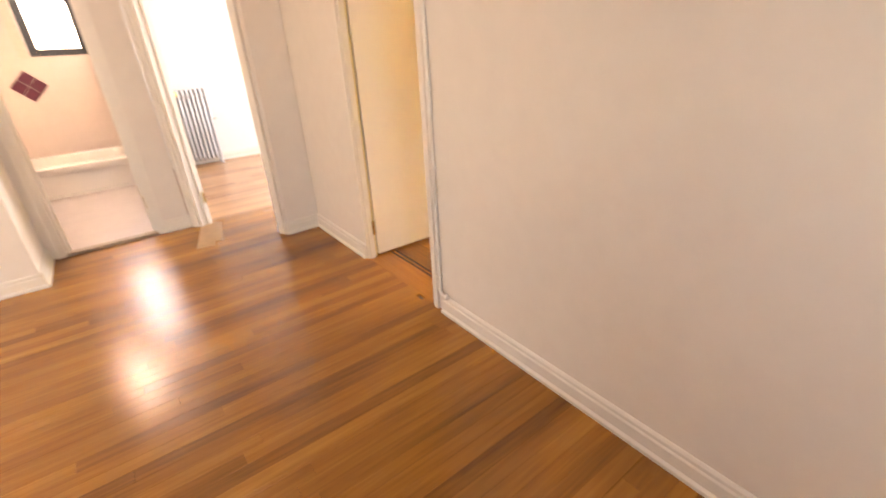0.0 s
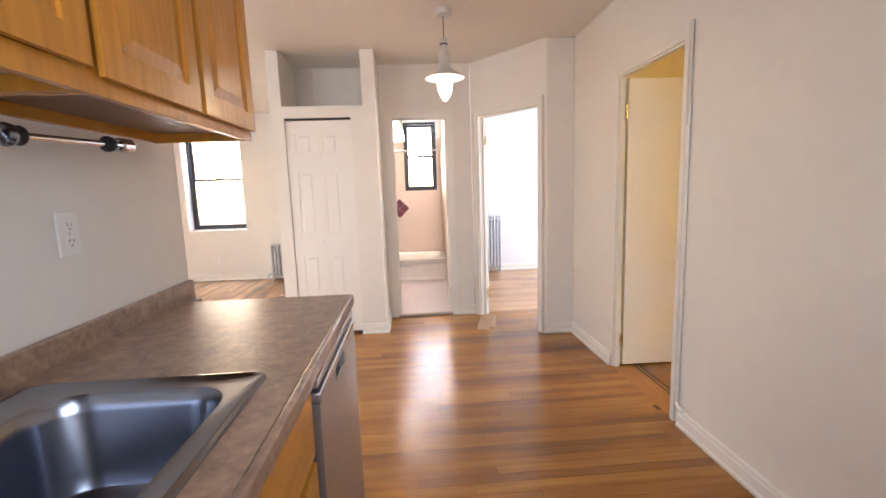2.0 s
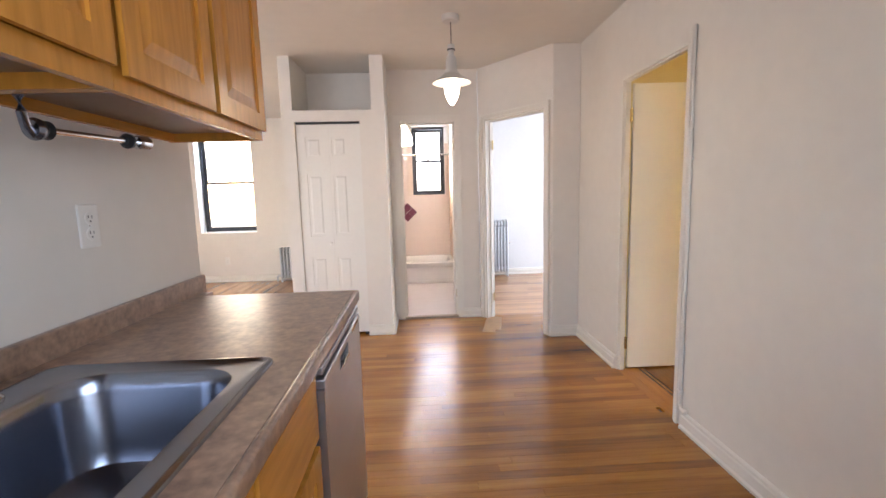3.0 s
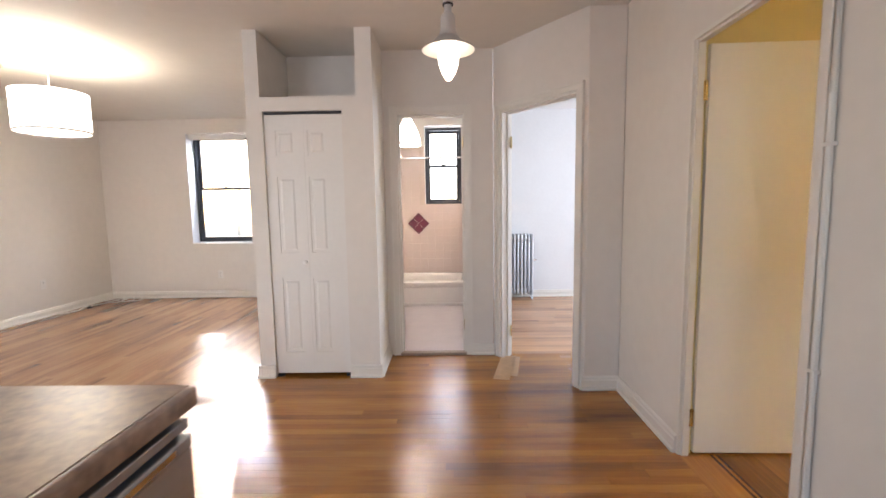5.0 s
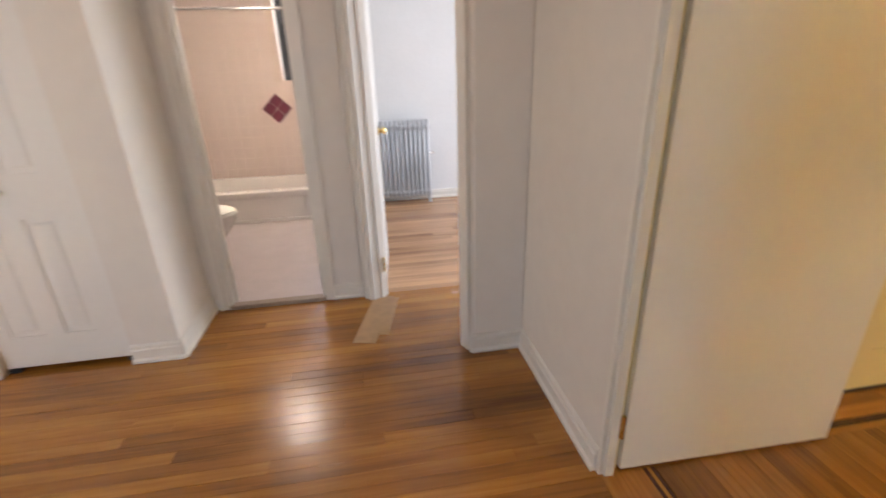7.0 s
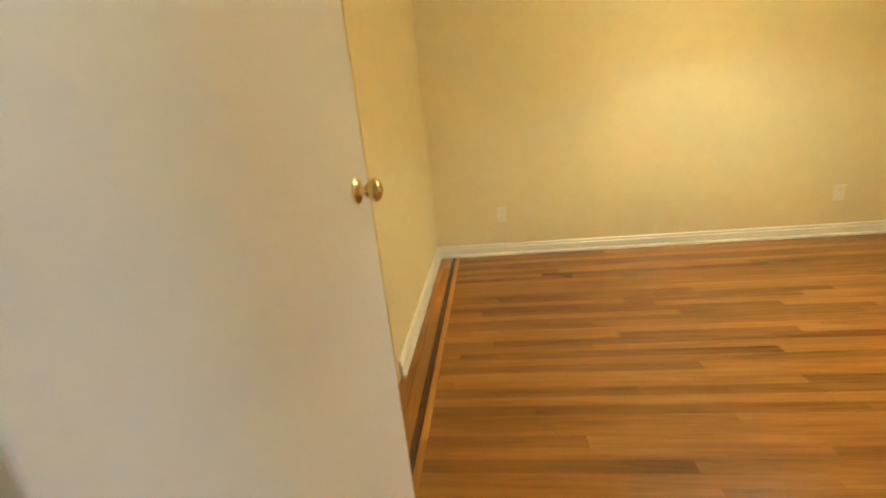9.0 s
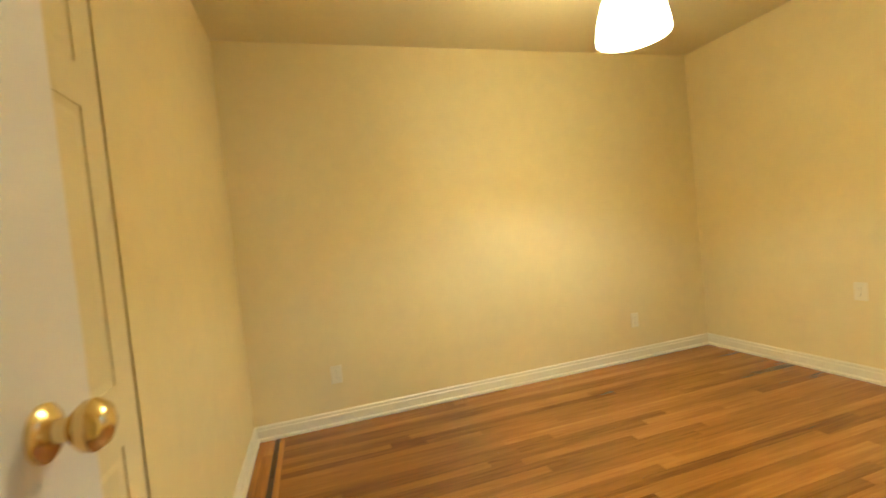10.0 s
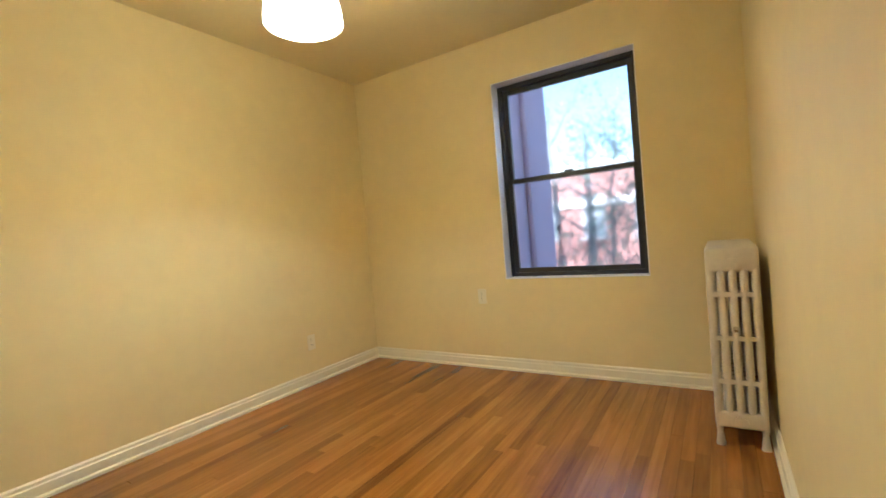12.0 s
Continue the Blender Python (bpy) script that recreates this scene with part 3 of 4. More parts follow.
def pendant_bell(x, y, z, ceiling, mat, label, size=1.0):
    """A bell-shaped shade that is open below; z: its rim."""
    t = thing("pendant_lamp", label, "pendant lamp", (x, y, z))
    outer = [(0.140, 0.0), (0.139, 0.03), (0.130, 0.085), (0.110, 0.150), (0.080, 0.215), (0.056, 0.258), (0.046, 0.275), (0.042, 0.320)]
    outer = [(r * size, h * size) for r, h in outer]
    inner = [(r - 0.004, h) for r, h in reversed(outer)]
    bm = lathe(outer + inner + [outer[0]], 48)
    part("shade", bm, mat, t, "glowing white bell shade")
    part("holder", lathe([(0, 0.10), (0.018, 0.10), (0.018, 0.30), (0.040, 0.318), (0.040, 0.322), (0.0, 0.335)]), PLASTIC, t)
    part("cord", tube([(0, 0, 0.33), (0, 0, ceiling - z - 0.03)], 0.003, 8), PLASTIC, t)
    part("canopy", lathe([(0, ceiling - z), (0.045, ceiling - z), (0.045, ceiling - z - 0.03), (0.0, ceiling - z - 0.04)]), PLASTIC, t)
    return t


def drum_lamp(x, y):
    t = thing("drum_pendant_lamp", "lit white fabric drum pendant lamp", "pendant lamp", (x, y, H))
    r = 0.25
    part("canopy", lathe([(0, 0), (0.06, 0), (0.06, -0.05), (0, -0.055)]), PLASTIC, t)
    part("cord", tube([(0, 0, -0.05), (0, 0, -0.36)], 0.004, 8), PLASTIC, t)
    part("shade", lathe([(r, -0.30), (r, -0.615), (r - 0.004, -0.615), (r - 0.004, -0.30), (r, -0.30)], 56), DRUM, t, "white fabric drum shade")
    part("diffuser", lathe([(0, -0.60), (r - 0.006, -0.60), (r - 0.006, -0.606), (0, -0.606)], 56), DRUM, t)
    part("trim_ring", lathe([(r + 0.002, -0.600), (r + 0.002, -0.617), (r - 0.006, -0.617), (r - 0.006, -0.600), (r + 0.002, -0.600)], 56), PLASTIC, t)
    for k in range(3):
        a = k * 2.094
        part("spoke", tube([(0, 0, -0.36), (r * math.cos(a), r * math.sin(a), -0.33)], 0.003, 6), CHROME, t)
    return t


pendant_hall(-1.145, 3.83)
pendant_bell(1.91, 1.83, 1.995, H, YSHADE, "lit white bell pendant lamp in the yellow room", 1.13)
pendant_bell(-1.607, 6.38, 1.945, H, SHADE, "lit white bell pendant lamp in the bathroom")
drum_lamp(-4.37, 5.05)
bulb_light("bulb_hall", -1.145, 3.83, H - 0.63, 0.45, WARM, 0.055)
bulb_light("bulb_side_room", 1.91, 1.83, 2.10, 20, (1.0, 0.97, 0.90), 0.035)
bulb_light("bulb_bath", -1.607, 6.38, 2.0, 2.9, (1.0, 0.93, 0.84), 0.06)
bulb_light("bulb_drum_up", -4.37, 5.05, H - 0.40, 7.0, (1.0, 0.86, 0.66), 0.05)


# ---- doors ----


def knob(parent, x, z, y0, y1):
    """Brass knobs on both faces of a leaf whose faces lie at y0 and y1."""
    for side, y in ((-1, y0), (1, y1)):
        prof = [(0.0, 0.0), (0.028, 0.0), (0.028, 0.004), (0.023, 0.008), (0.012, 0.012), (0.011, 0.022), (0.018, 0.027), (0.0245, 0.035), (0.0255, 0.043), (0.020, 0.052), (0.009, 0.057), (0.0, 0.058)]
        part("door_knob", lathe(prof, 28, Matrix.Translation((x, y, z)) @ Matrix.Rotation(radians(90 if side < 0 else -90), 4, "X")), BRASS, parent, "polished brass door knob")


def hinges(parent, y, heights, x=0.0, mat=BRASS):
    for z in heights:
        bm = lathe([(0.0, -0.045), (0.007, -0.045), (0.007, 0.045), (0.0, 0.045)], 12, Matrix.Translation((x, y, z)))
        box(bm, x - 0.016, x, y + 0.001, y + 0.004, z - 0.045, z + 0.045)
        part("hinge", bm, mat, parent, "brass butt hinge")


def panelled(x0, x1, z0, z1, panels, thick, depth=0.006, both=True, groove=0.020, slope=0.014):
    """A panelled leaf: a core, proud stiles and rails, and raised fields. panels: (x0, x1, z0, z1)."""
    bm = bmesh.new()
    box(bm, x0, x1, depth, thick - depth, z0, z1)
    xs = sorted({x0, x1, *(p[0] for p in panels), *(p[1] for p in panels)})
    zs = sorted({z0, z1, *(p[2] for p in panels), *(p[3] for p in panels)})
    for face in ((0.0, depth), (thick - depth, thick))[: 2 if both else 1]:
        for a, b in zip(xs, xs[1:]):
            for c, d in zip(zs, zs[1:]):
                if not any(p[0] <= a and p[1] >= b and p[2] <= c and p[3] >= d for p in panels):
                    box(bm, a, b, *face, c, d)
        for p in panels:
            i = groove
            y0, y1 = face
            out = y0 + 0.0015 if y0 == 0 else y1 - 0.0015
            base = y1 if y0 == 0 else y0
            j = i + slope
            lo = [bm.verts.new(v) for v in ((p[0] + i, base, p[2] + i), (p[1] - i, base, p[2] + i), (p[1] - i, base, p[3] - i), (p[0] + i, base, p[3] - i))]
            hi = [bm.verts.new(v) for v in ((p[0] + j, out, p[2] + j), (p[1] - j, out, p[2] + j), (p[1] - j, out, p[3] - j), (p[0] + j, out, p[3] - j))]
            for k in range(4):
                bm.faces.new((lo[k], lo[(k + 1) % 4], hi[(k + 1) % 4], hi[k]))
            bm.faces.new(hi)
    return bm


def flush_door(name, at, turn, width, height, mat, label, knob_z=0.95, thick=0.035, hinge_heights=(0.20, 1.80)):
    """A plain leaf; its hinge edge at the origin, its face at y = 0, its body towards +y."""
    d = tagged(new(name), label=label, kind="structure")
    d.matrix_basis = pose(*at, 0, 0, turn)
    part("leaf", rounded(boxes((0.004, width, 0.0, thick, 0.012, height)), 0.002, 1), mat, d, smooth=False)
    hinges(d, -0.004, hinge_heights, -0.010)
    if knob_z:
        knob(d, width - 0.092, knob_z, 0.0, thick)
        part("latch_plate", boxes((width - 0.0005, width + 0.0015, 0.006, thick - 0.006, knob_z - 0.03, knob_z + 0.03)), BRASS, d)
    return d


flush_door("door_1", (0.067, 3.600, 0), -1.2, 0.804, 2.012, DOORW, "smooth white flush door standing open with brass knobs", 1.04)
# bathroom leaf, folded back beside its jamb, and bedroom leaf, both open inwards
DOOR2 = flush_door("door_2", (-0.985, 5.245, 0), 90, 0.565, 2.015, DOORW, "white bathroom door standing open", 0.0, hinge_heights=(0.25, 1.80))
for z in (0.25, 1.80):
    hp = part("hinge_leaf", boxes((-1.0405, -1.0365, 5.168, 5.198, z - 0.045, z + 0.045)), BRASS, None, "brass hinge leaf on the jamb", smooth=False)
    hp.parent = DOOR2
    hp.matrix_parent_inverse = DOOR2.matrix_basis.inverted()
bd = flush_door("door_3", tuple(DIAG @ Vector((0.112, 0.085, 0))), 86, 0.70, 2.0, DOORW, "white bedroom door standing open", 0.95, hinge_heights=(0.22, 1.78))

# closet door of the yellow room
cd = tagged(new("door_4"), label="closed cream six-panel closet door", kind="structure")
cd.matrix_basis = pose(0.845, 3.784, 0)
six = [(a, b, c, d) for a, b in ((0.10, 0.31), (0.40, 0.61)) for c, d in ((0.20, 0.78), (0.92, 1.56), (1.66, 1.88))]
part("leaf", panelled(0.0, 0.71, 0.012, 2.015, six, 0.035, 0.004), YDOOR, cd, smooth=False)

# bifold closet door: two leaves
bf = tagged(new("door_5"), label="closed white bifold closet door with moulded panels", kind="structure")
bf.matrix_basis = pose(-2.484, 4.672, 0)
for x in (0.0, 0.284):
    w = 0.2838
    px = (0.077, 0.220) if x == 0 else (0.025, 0.160)
    part("leaf", panelled(x + 0.0003, x + w, 0.028, 1.950, [(x + px[0], x + px[1], 0.19, 0.757), (x + px[0], x + px[1], 0.95, 1.51), (x + px[0], x + px[1], 1.66, 1.84)], 0.030), DOORW, bf, smooth=False)
part("knob", lathe([(0, 0), (0.008, 0.0), (0.008, 0.012), (0.016, 0.018), (0.017, 0.026), (0.0, 0.032)], 20, Matrix.Translation((0.262, 0.0, 0.88)) @ Matrix.Rotation(radians(90), 4, "X")), DOORW, bf)
part("track", boxes((0.0, 0.567, 0.002, 0.030, 1.957, 1.971)), BLACK, bf, "dark metal track")
part("pivot_bracket", boxes((0.0, 0.05, 0.0, 0.03, 0.0, 0.018), (0.53, 0.567, 0.0, 0.03, 0.0, 0.018)), BLACK, bf)

# roller shade, rolled up at the head of the living room window
rs = thing("roller_shade", "white roller shade rolled up at the window head", "window shade", (-4.42, 7.70, 2.30))
part("roll", lathe([(0, -0.40), (0.024, -0.40), (0.024, 0.40), (0, 0.40)], 20, Matrix.Rotation(radians(90), 4, "Y")), PLASTIC, rs)
part("hem", rounded(boxes((-0.39, 0.39, -0.024, -0.018, -0.055, 0.0)), 0.002, 1), PLASTIC, rs, smooth=False)
for x in (-0.415, 0.405):
    part("bracket", boxes((x, x + 0.01, -0.02, 0.02, -0.03, 0.045)), PLASTIC, rs, smooth=False)

# ---- radiators ----


def radiator(label, at, turn, sections, height, depth, pitch, tubes, mat, levels, foot=0.09):
    """Cast-iron column radiator: sections along x, the depth along y, from the origin at one end's front foot."""
    t = thing("radiator", label, "radiator", at, turn)
    bm = bmesh.new()
    r = pitch * 0.28
    step = (depth - 2 * r) / (tubes - 1)
    for k in range(tubes):
        top = height - 0.06
        c = lathe([(0.0, foot), (r, foot + 0.01), (r, top - 0.02), (r * 0.6, top - 0.004), (0.0, top)], 12, Matrix.Translation((0, r + k * step, 0)))
        me = bpy.data.meshes.new("tmp")
        c.to_mesh(me)
        c.free()
        bm.from_mesh(me)
        bpy.data.meshes.remove(me)
    for z in levels:
        box(bm, -r * 0.9, r * 0.9, r * 0.4, depth - r * 0.4, z - 0.011, z + 0.011)
    for z0, z1 in ((foot - 0.005, foot + 0.075), (height - 0.115, height)):
        head = rounded(boxes((-r, r, 0.0, depth, z0, z1)), min(r * 0.9, 0.014), 3)
        me = bpy.data.meshes.new("tmp")
        head.to_mesh(me)
        head.free()
        bm.from_mesh(me)
        bpy.data.meshes.remove(me)
    for z in (foot + 0.03, height - 0.075):
        h = lathe([(0.0, -pitch / 2), (0.026, -pitch / 2), (0.026, pitch / 2), (0.0, pitch / 2)], 12, Matrix.Translation((0, depth / 2, z)) @ Matrix.Rotation(radians(90), 4, "Y"))
        me = bpy.data.meshes.new("tmp")
        h.to_mesh(me)
        h.free()
        bm.from_mesh(me)
        bpy.data.meshes.remove(me)
    shared = finish("section", bm, mat, True)
    for s in range(sections):
        ob = new("section", shared)
        ob.parent = t
        ob.location = (pitch * (s + 0.5), 0, 0)
    for x in (pitch * 0.5, pitch * (sections - 0.5)):
        for y in (r, depth - r):
            part("foot", lathe([(0.0, 0.0), (r * 1.15, 0.0), (r, 0.02), (r * 0.7, foot * 0.7), (r, foot + 0.02), (0, foot + 0.02)], 12, Matrix.Translation((x, y, 0))), mat, t)
    end = pitch * sections
    part("air_valve", lathe([(0, 0), (0.012, 0), (0.012, 0.03), (0.006, 0.045), (0, 0.045)], 12, Matrix.Translation((end, depth / 2, height * 0.6)) @ Matrix.Rotation(radians(90), 4, "Y")), CHROME, t)
    part("supply_pipe", tube([(0.0, depth / 2, foot + 0.03), (-0.05, depth / 2, foot + 0.03), (-0.065, depth / 2, foot), (-0.065, depth / 2, 0.0)], 0.014), mat, t)
    return t


radiator("silver-painted cast-iron column radiator against the bedroom wall", (-0.605, 7.28, 0), 0, 12, 0.88, 0.145, 0.0475, 3, SILVER, (), 0.07)
radiator("small silver-painted cast-iron radiator under the living room wall", (-3.62, 7.46, 0), 0, 7, 0.54, 0.14, 0.05, 3, SILVER, (), 0.06)
yr = radiator("tall cream-painted cast-iron radiator standing beside the yellow wall", (0.365, 0.14, 0), 90, 11, 0.915, 0.205, 0.06, 5, CREAMRAD, (0.30, 0.50, 0.70), 0.09)
yr.matrix_basis = pose(0.575, 0.14, 0, 0, 0, 90)

# ---- kitchen ----
CT = 0.945                          # worktop height


def raised_front(x, y0, y1, z0, z1, frame_w=0.055, thick=0.02):
    """A raised-panel front in the plane x, looking towards +x."""
    bm = panelled(y0, y1, z0, z1, [(y0 + frame_w, y1 - frame_w, z0 + frame_w, z1 - frame_w)], thick, 0.008, both=False, groove=0.007, slope=0.030)
    bm.transform(Matrix.Translation((x, 0, 0)) @ Matrix(((0, -1, 0, 0), (1, 0, 0, 0), (0, 0, 1, 0), (0, 0, 0, 1))))
    return bm


def base_cabinet(y0, y1, doors, label, sink=False):
    t = thing("base_cabinet", label, "cabinet", (0, 0, 0), group="kitchen base cabinets")
    top = CT - 0.04
    xb, xf = -2.29, -1.70
    body = boxes((xb, xf, y0, y0 + 0.018, 0.0, top), (xb, xf, y1 - 0.018, y1, 0.0, top), (xb, xf, y0 + 0.018, y1 - 0.018, 0.10, 0.118), (xb, xb + 0.01, y0 + 0.018, y1 - 0.018, 0.118, top))
    part("body", body, PALEWOOD, t, smooth=False)
    part("toe_kick", boxes((xf - 0.07, xf - 0.055, y0 + 0.018, y1 - 0.018, 0.0, 0.10)), BLACK, t)
    fr = boxes((xf, xf + 0.019, y0, y0 + 0.035, 0.10, top), (xf, xf + 0.019, y1 - 0.035, y1, 0.10, top), (xf, xf + 0.019, y0 + 0.035, y1 - 0.035, top - 0.03, top),
               (xf, xf + 0.019, y0 + 0.035, y1 - 0.035, 0.10, 0.135), (xf, xf + 0.019, y0 + 0.035, y1 - 0.035, 0.685, 0.715))
    part("face_frame", fr, HONEY, t, smooth=False)
    w = (y1 - y0 - 0.02) / doors
    for i in range(doors):
        a, b = y0 + 0.01 + i * w + 0.006, y0 + 0.01 + (i + 1) * w - 0.006
        part("drawer_front", rounded(boxes((xf + 0.020, xf + 0.040, a, b, 0.725, top - 0.008)), 0.004), HONEYX, t, smooth=False)
        part("door", raised_front(xf + 0.040, a, b, 0.125, 0.705), HONEY, t, smooth=False)
    return t


base_cabinet(0.85, 1.645, 2, "honey oak sink base cabinet under the worktop")
base_cabinet(0.05, 0.848, 2, "honey oak base cabinet under the worktop")


def dishwasher(y0, y1):
    t = thing("dishwasher", "stainless steel dishwasher built in under the worktop end", "dishwasher", (0, 0, 0))
    x = -1.648
    part("tub_body", boxes((-2.27, x - 0.05, y0 + 0.01, y1 - 0.01, 0.02, CT - 0.05)), BLACK, t)
    pk0, pk1, pz0, pz1 = y0 + 0.216, y0 + 0.358, 0.795, 0.836           # pocket handle
    part("door_panel", boxes((x - 0.05, x, y0, y1, 0.11, pz0), (x - 0.05, x, y0, pk0, pz0, pz1), (x - 0.05, x, pk1, y1, pz0, pz1)), DWSTEEL, t, smooth=False)
    part("handle_pocket", boxes((x - 0.05, x - 0.030, pk0, pk1, pz0, pz1)), BLACK, t, "dark pocket handle")
    part("handle_lip", rounded(boxes((x - 0.012, x + 0.003, pk0 + 0.002, pk1 - 0.002, pz0, pz0 + 0.008)), 0.002, 1), CHROME, t, "bright handle lip")
    part("control_strip", rounded(boxes((x - 0.05, x + 0.003, y0, y1, 0.838, 0.863)), 0.004), DWSTEEL, t, smooth=False)
    part("groove", boxes((x - 0.05, x - 0.022, y0, y1, 0.863, 0.874)), BLACK, t)
    part("top_strip", rounded(boxes((x - 0.05, x - 0.002, y0, y1, 0.874, 0.893)), 0.003), DWSTEEL, t, smooth=False)
    part("top_trim", boxes((x - 0.05, x - 0.03, y0, y1, 0.894, 0.906)), BLACK, t)
    part("badge", boxes((x + 0.003, x + 0.0045, y1 - 0.20, y1 - 0.05, 0.845, 0.857)), CHROME, t, "bright label strip")
    part("toe_panel", boxes((x - 0.09, x - 0.07, y0 + 0.01, y1 - 0.01, 0.0, 0.105)), BLACK, t)
    return t


dishwasher(1.652, 2.262)
part("panel", boxes((-2.29, -1.70, 2.264, 2.280, 0.0, CT - 0.041)), PALEWOOD, thing("end_panel", "pale cabinet end panel beside the dishwasher", "panel"), smooth=False)

SX0, SX1, SY0, SY1 = -2.225, -1.733, 0.82, 1.595          # sink rim


def worktop():
    t = thing("worktop", "brown mottled laminate worktop with a low backsplash", "worktop")
    y1 = 2.292
    hx0, hx1, hy0, hy1 = SX0 + 0.02, SX1 - 0.02, SY0 + 0.02, SY1 - 0.02
    rows = [(-2.27, hx0, 0.05, y1), (hx1, -1.662, 0.05, y1), (hx0, hx1, 0.05, hy0), (hx0, hx1, hy1, y1)]
    part("slab", boxes(*((a, b, c, d, CT - 0.038, CT) for a, b, c, d in rows)), LAMINATE, t, smooth=False)
    part("front_edge", rounded(boxes((-1.664, -1.645, 0.05, y1, CT - 0.040, CT + 0.0006)), 0.007, 3), LAMINATE, t, "square laminate edge with eased corners")
    part("backsplash", rounded(boxes((-2.29, -2.268, 0.05, 2.395, CT - 0.038, CT + 0.065)), 0.005), LAMINATE, t, smooth=False)
    part("back_strip", boxes((-2.2681, -2.23, y1, 2.36, CT - 0.038, CT - 0.0005)), LAMINATE, t, smooth=False)
    return t


worktop()


def rounded_rect(x0, x1, y0, y1, r, n=6):
    out = []
    for cx, cy, a in ((x1 - r, y1 - r, 0), (x0 + r, y1 - r, 90), (x0 + r, y0 + r, 180), (x1 - r, y0 + r, 270)):
        out += [(cx + r * math.cos(radians(a + 90 * k / n)), cy + r * math.sin(radians(a + 90 * k / n))) for k in range(n + 1)]
    return out


def sink():
    t = thing("kitchen_sink", "stainless steel drop-in kitchen sink with one deep bowl", "sink")
    bm = bmesh.new()
    z = CT
    rings = []
    for inset, r, h in ((0.0, 0.035, 0.0005), (0.002, 0.035, 0.006), (0.010, 0.03, 0.008), (0.016, 0.03, 0.004)):
        rings.append([bm.verts.new((x, y, z + h)) for x, y in rounded_rect(SX0 + inset, SX1 - inset, SY0 + inset, SY1 - inset, r)])
    b0, b1, c0, c1 = SX0 + 0.085, SX1 - 0.05, SY0 + 0.06, SY1 - 0.058
    for inset, r, h in ((0.0, 0.085, 0.004), (0.006, 0.082, -0.004), (0.012, 0.08, -0.03), (0.022, 0.078, -0.15), (0.032, 0.072, -0.178), (0.055, 0.06, -0.190), (0.10, 0.05, -0.194)):
        rings.append([bm.verts.new((x, y, z + h)) for x, y in rounded_rect(b0 + inset, b1 - inset, c0 + inset, c1 - inset, r)])
    for a, b in zip(rings, rings[1:]):
        for k in range(len(a)):
            bm.faces.new((a[k], a[(k + 1) % len(a)], b[(k + 1) % len(a)], b[k]))
    bm.faces.new(rings[-1])
    part("basin", bm, STEEL, t)
    part("drain", lathe([(0, 0.0), (0.055, 0.0), (0.052, 0.004), (0.03, 0.002), (0.0, -0.002)], 24, Matrix.Translation(((b0 + b1) / 2, (c0 + c1) / 2, z - 0.1935))), CHROME, t)
    return t


sink()


def sprayer(x, y):
    t = thing("side_sprayer", "chrome sink sprayer standing on the sink rim", "sprayer", (x, y, CT + 0.004))
    part("base", lathe([(0, 0), (0.024, 0), (0.024, 0.006), (0.016, 0.014), (0.014, 0.035), (0, 0.035)], 24), CHROME, t)
    part("head", lathe([(0, 0.03), (0.012, 0.03), (0.013, 0.045), (0.016, 0.052), (0.016, 0.062), (0.0, 0.066)], 24), CHROME, t)
    return t


def faucet(x, y):
    t = thing("kitchen_faucet", "chrome kitchen faucet on the back of the sink", "faucet", (x, y, CT + 0.004))
    part("base_plate", rounded(boxes((-0.028, 0.028, -0.12, 0.12, 0.0, 0.014)), 0.006), CHROME, t)
    part("spout", tube([(0, 0, 0.01), (0, 0, 0.10), (0.02, 0, 0.16), (0.08, 0, 0.19), (0.15, 0, 0.175), (0.17, 0, 0.14)], 0.012, 14), CHROME, t)
    for yy in (-0.09, 0.09):
        part("handle", lathe([(0, 0.012), (0.020, 0.012), (0.016, 0.035), (0.023, 0.045), (0.021, 0.062), (0.0, 0.066)], 20, Matrix.Translation((0, yy, 0))), CHROME, t)
    return t


faucet(-2.195, 1.21)
sprayer(-2.20, 1.42)


def wall_cabinet(y0, y1, z0, doors, label, frame_bottom=0.03):
    t = thing("wall_cabinet", label, "cabinet", group="kitchen wall cabinets")
    xb, xf, z1 = -2.29, -1.985, 2.40
    body = boxes((xb, xf, y0, y0 + 0.016, z0, z1), (xb, xf, y1 - 0.016, y1, z0, z1), (xb, xf, y0 + 0.016, y1 - 0.016, z1 - 0.016, z1), (xb, xb + 0.018, y0 + 0.016, y1 - 0.016, z0 + 0.045, z1 - 0.016))
    part("body", body, HONEY, t, smooth=False)
    part("hanging_rail", boxes((xb + 0.0005, xb + 0.018, y0 + 0.016, y1 - 0.016, z0 + 0.002, z0 + 0.044)), HONEYX, t, smooth=False)
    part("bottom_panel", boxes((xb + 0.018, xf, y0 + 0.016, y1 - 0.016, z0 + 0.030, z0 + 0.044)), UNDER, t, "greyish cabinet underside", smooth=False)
    fr = boxes((xf, xf + 0.019, y0, y0 + 0.04, z0, z1), (xf, xf + 0.019, y1 - 0.04, y1, z0, z1), (xf, xf + 0.019, y0 + 0.04, y1 - 0.04, z0, z0 + 0.042), (xf, xf + 0.019, y0 + 0.04, y1 - 0.04, z1 - 0.04, z1))
    part("face_frame", fr, HONEY, t, smooth=False)
    w = (y1 - y0) / doors
    for i in range(doors):
        a, b = y0 + i * w + 0.014, y0 + (i + 1) * w - 0.014
        part("door", raised_front(xf + 0.040, a, b, z0 + frame_bottom, z1 - 0.015), HONEY, t, smooth=False)
    return t


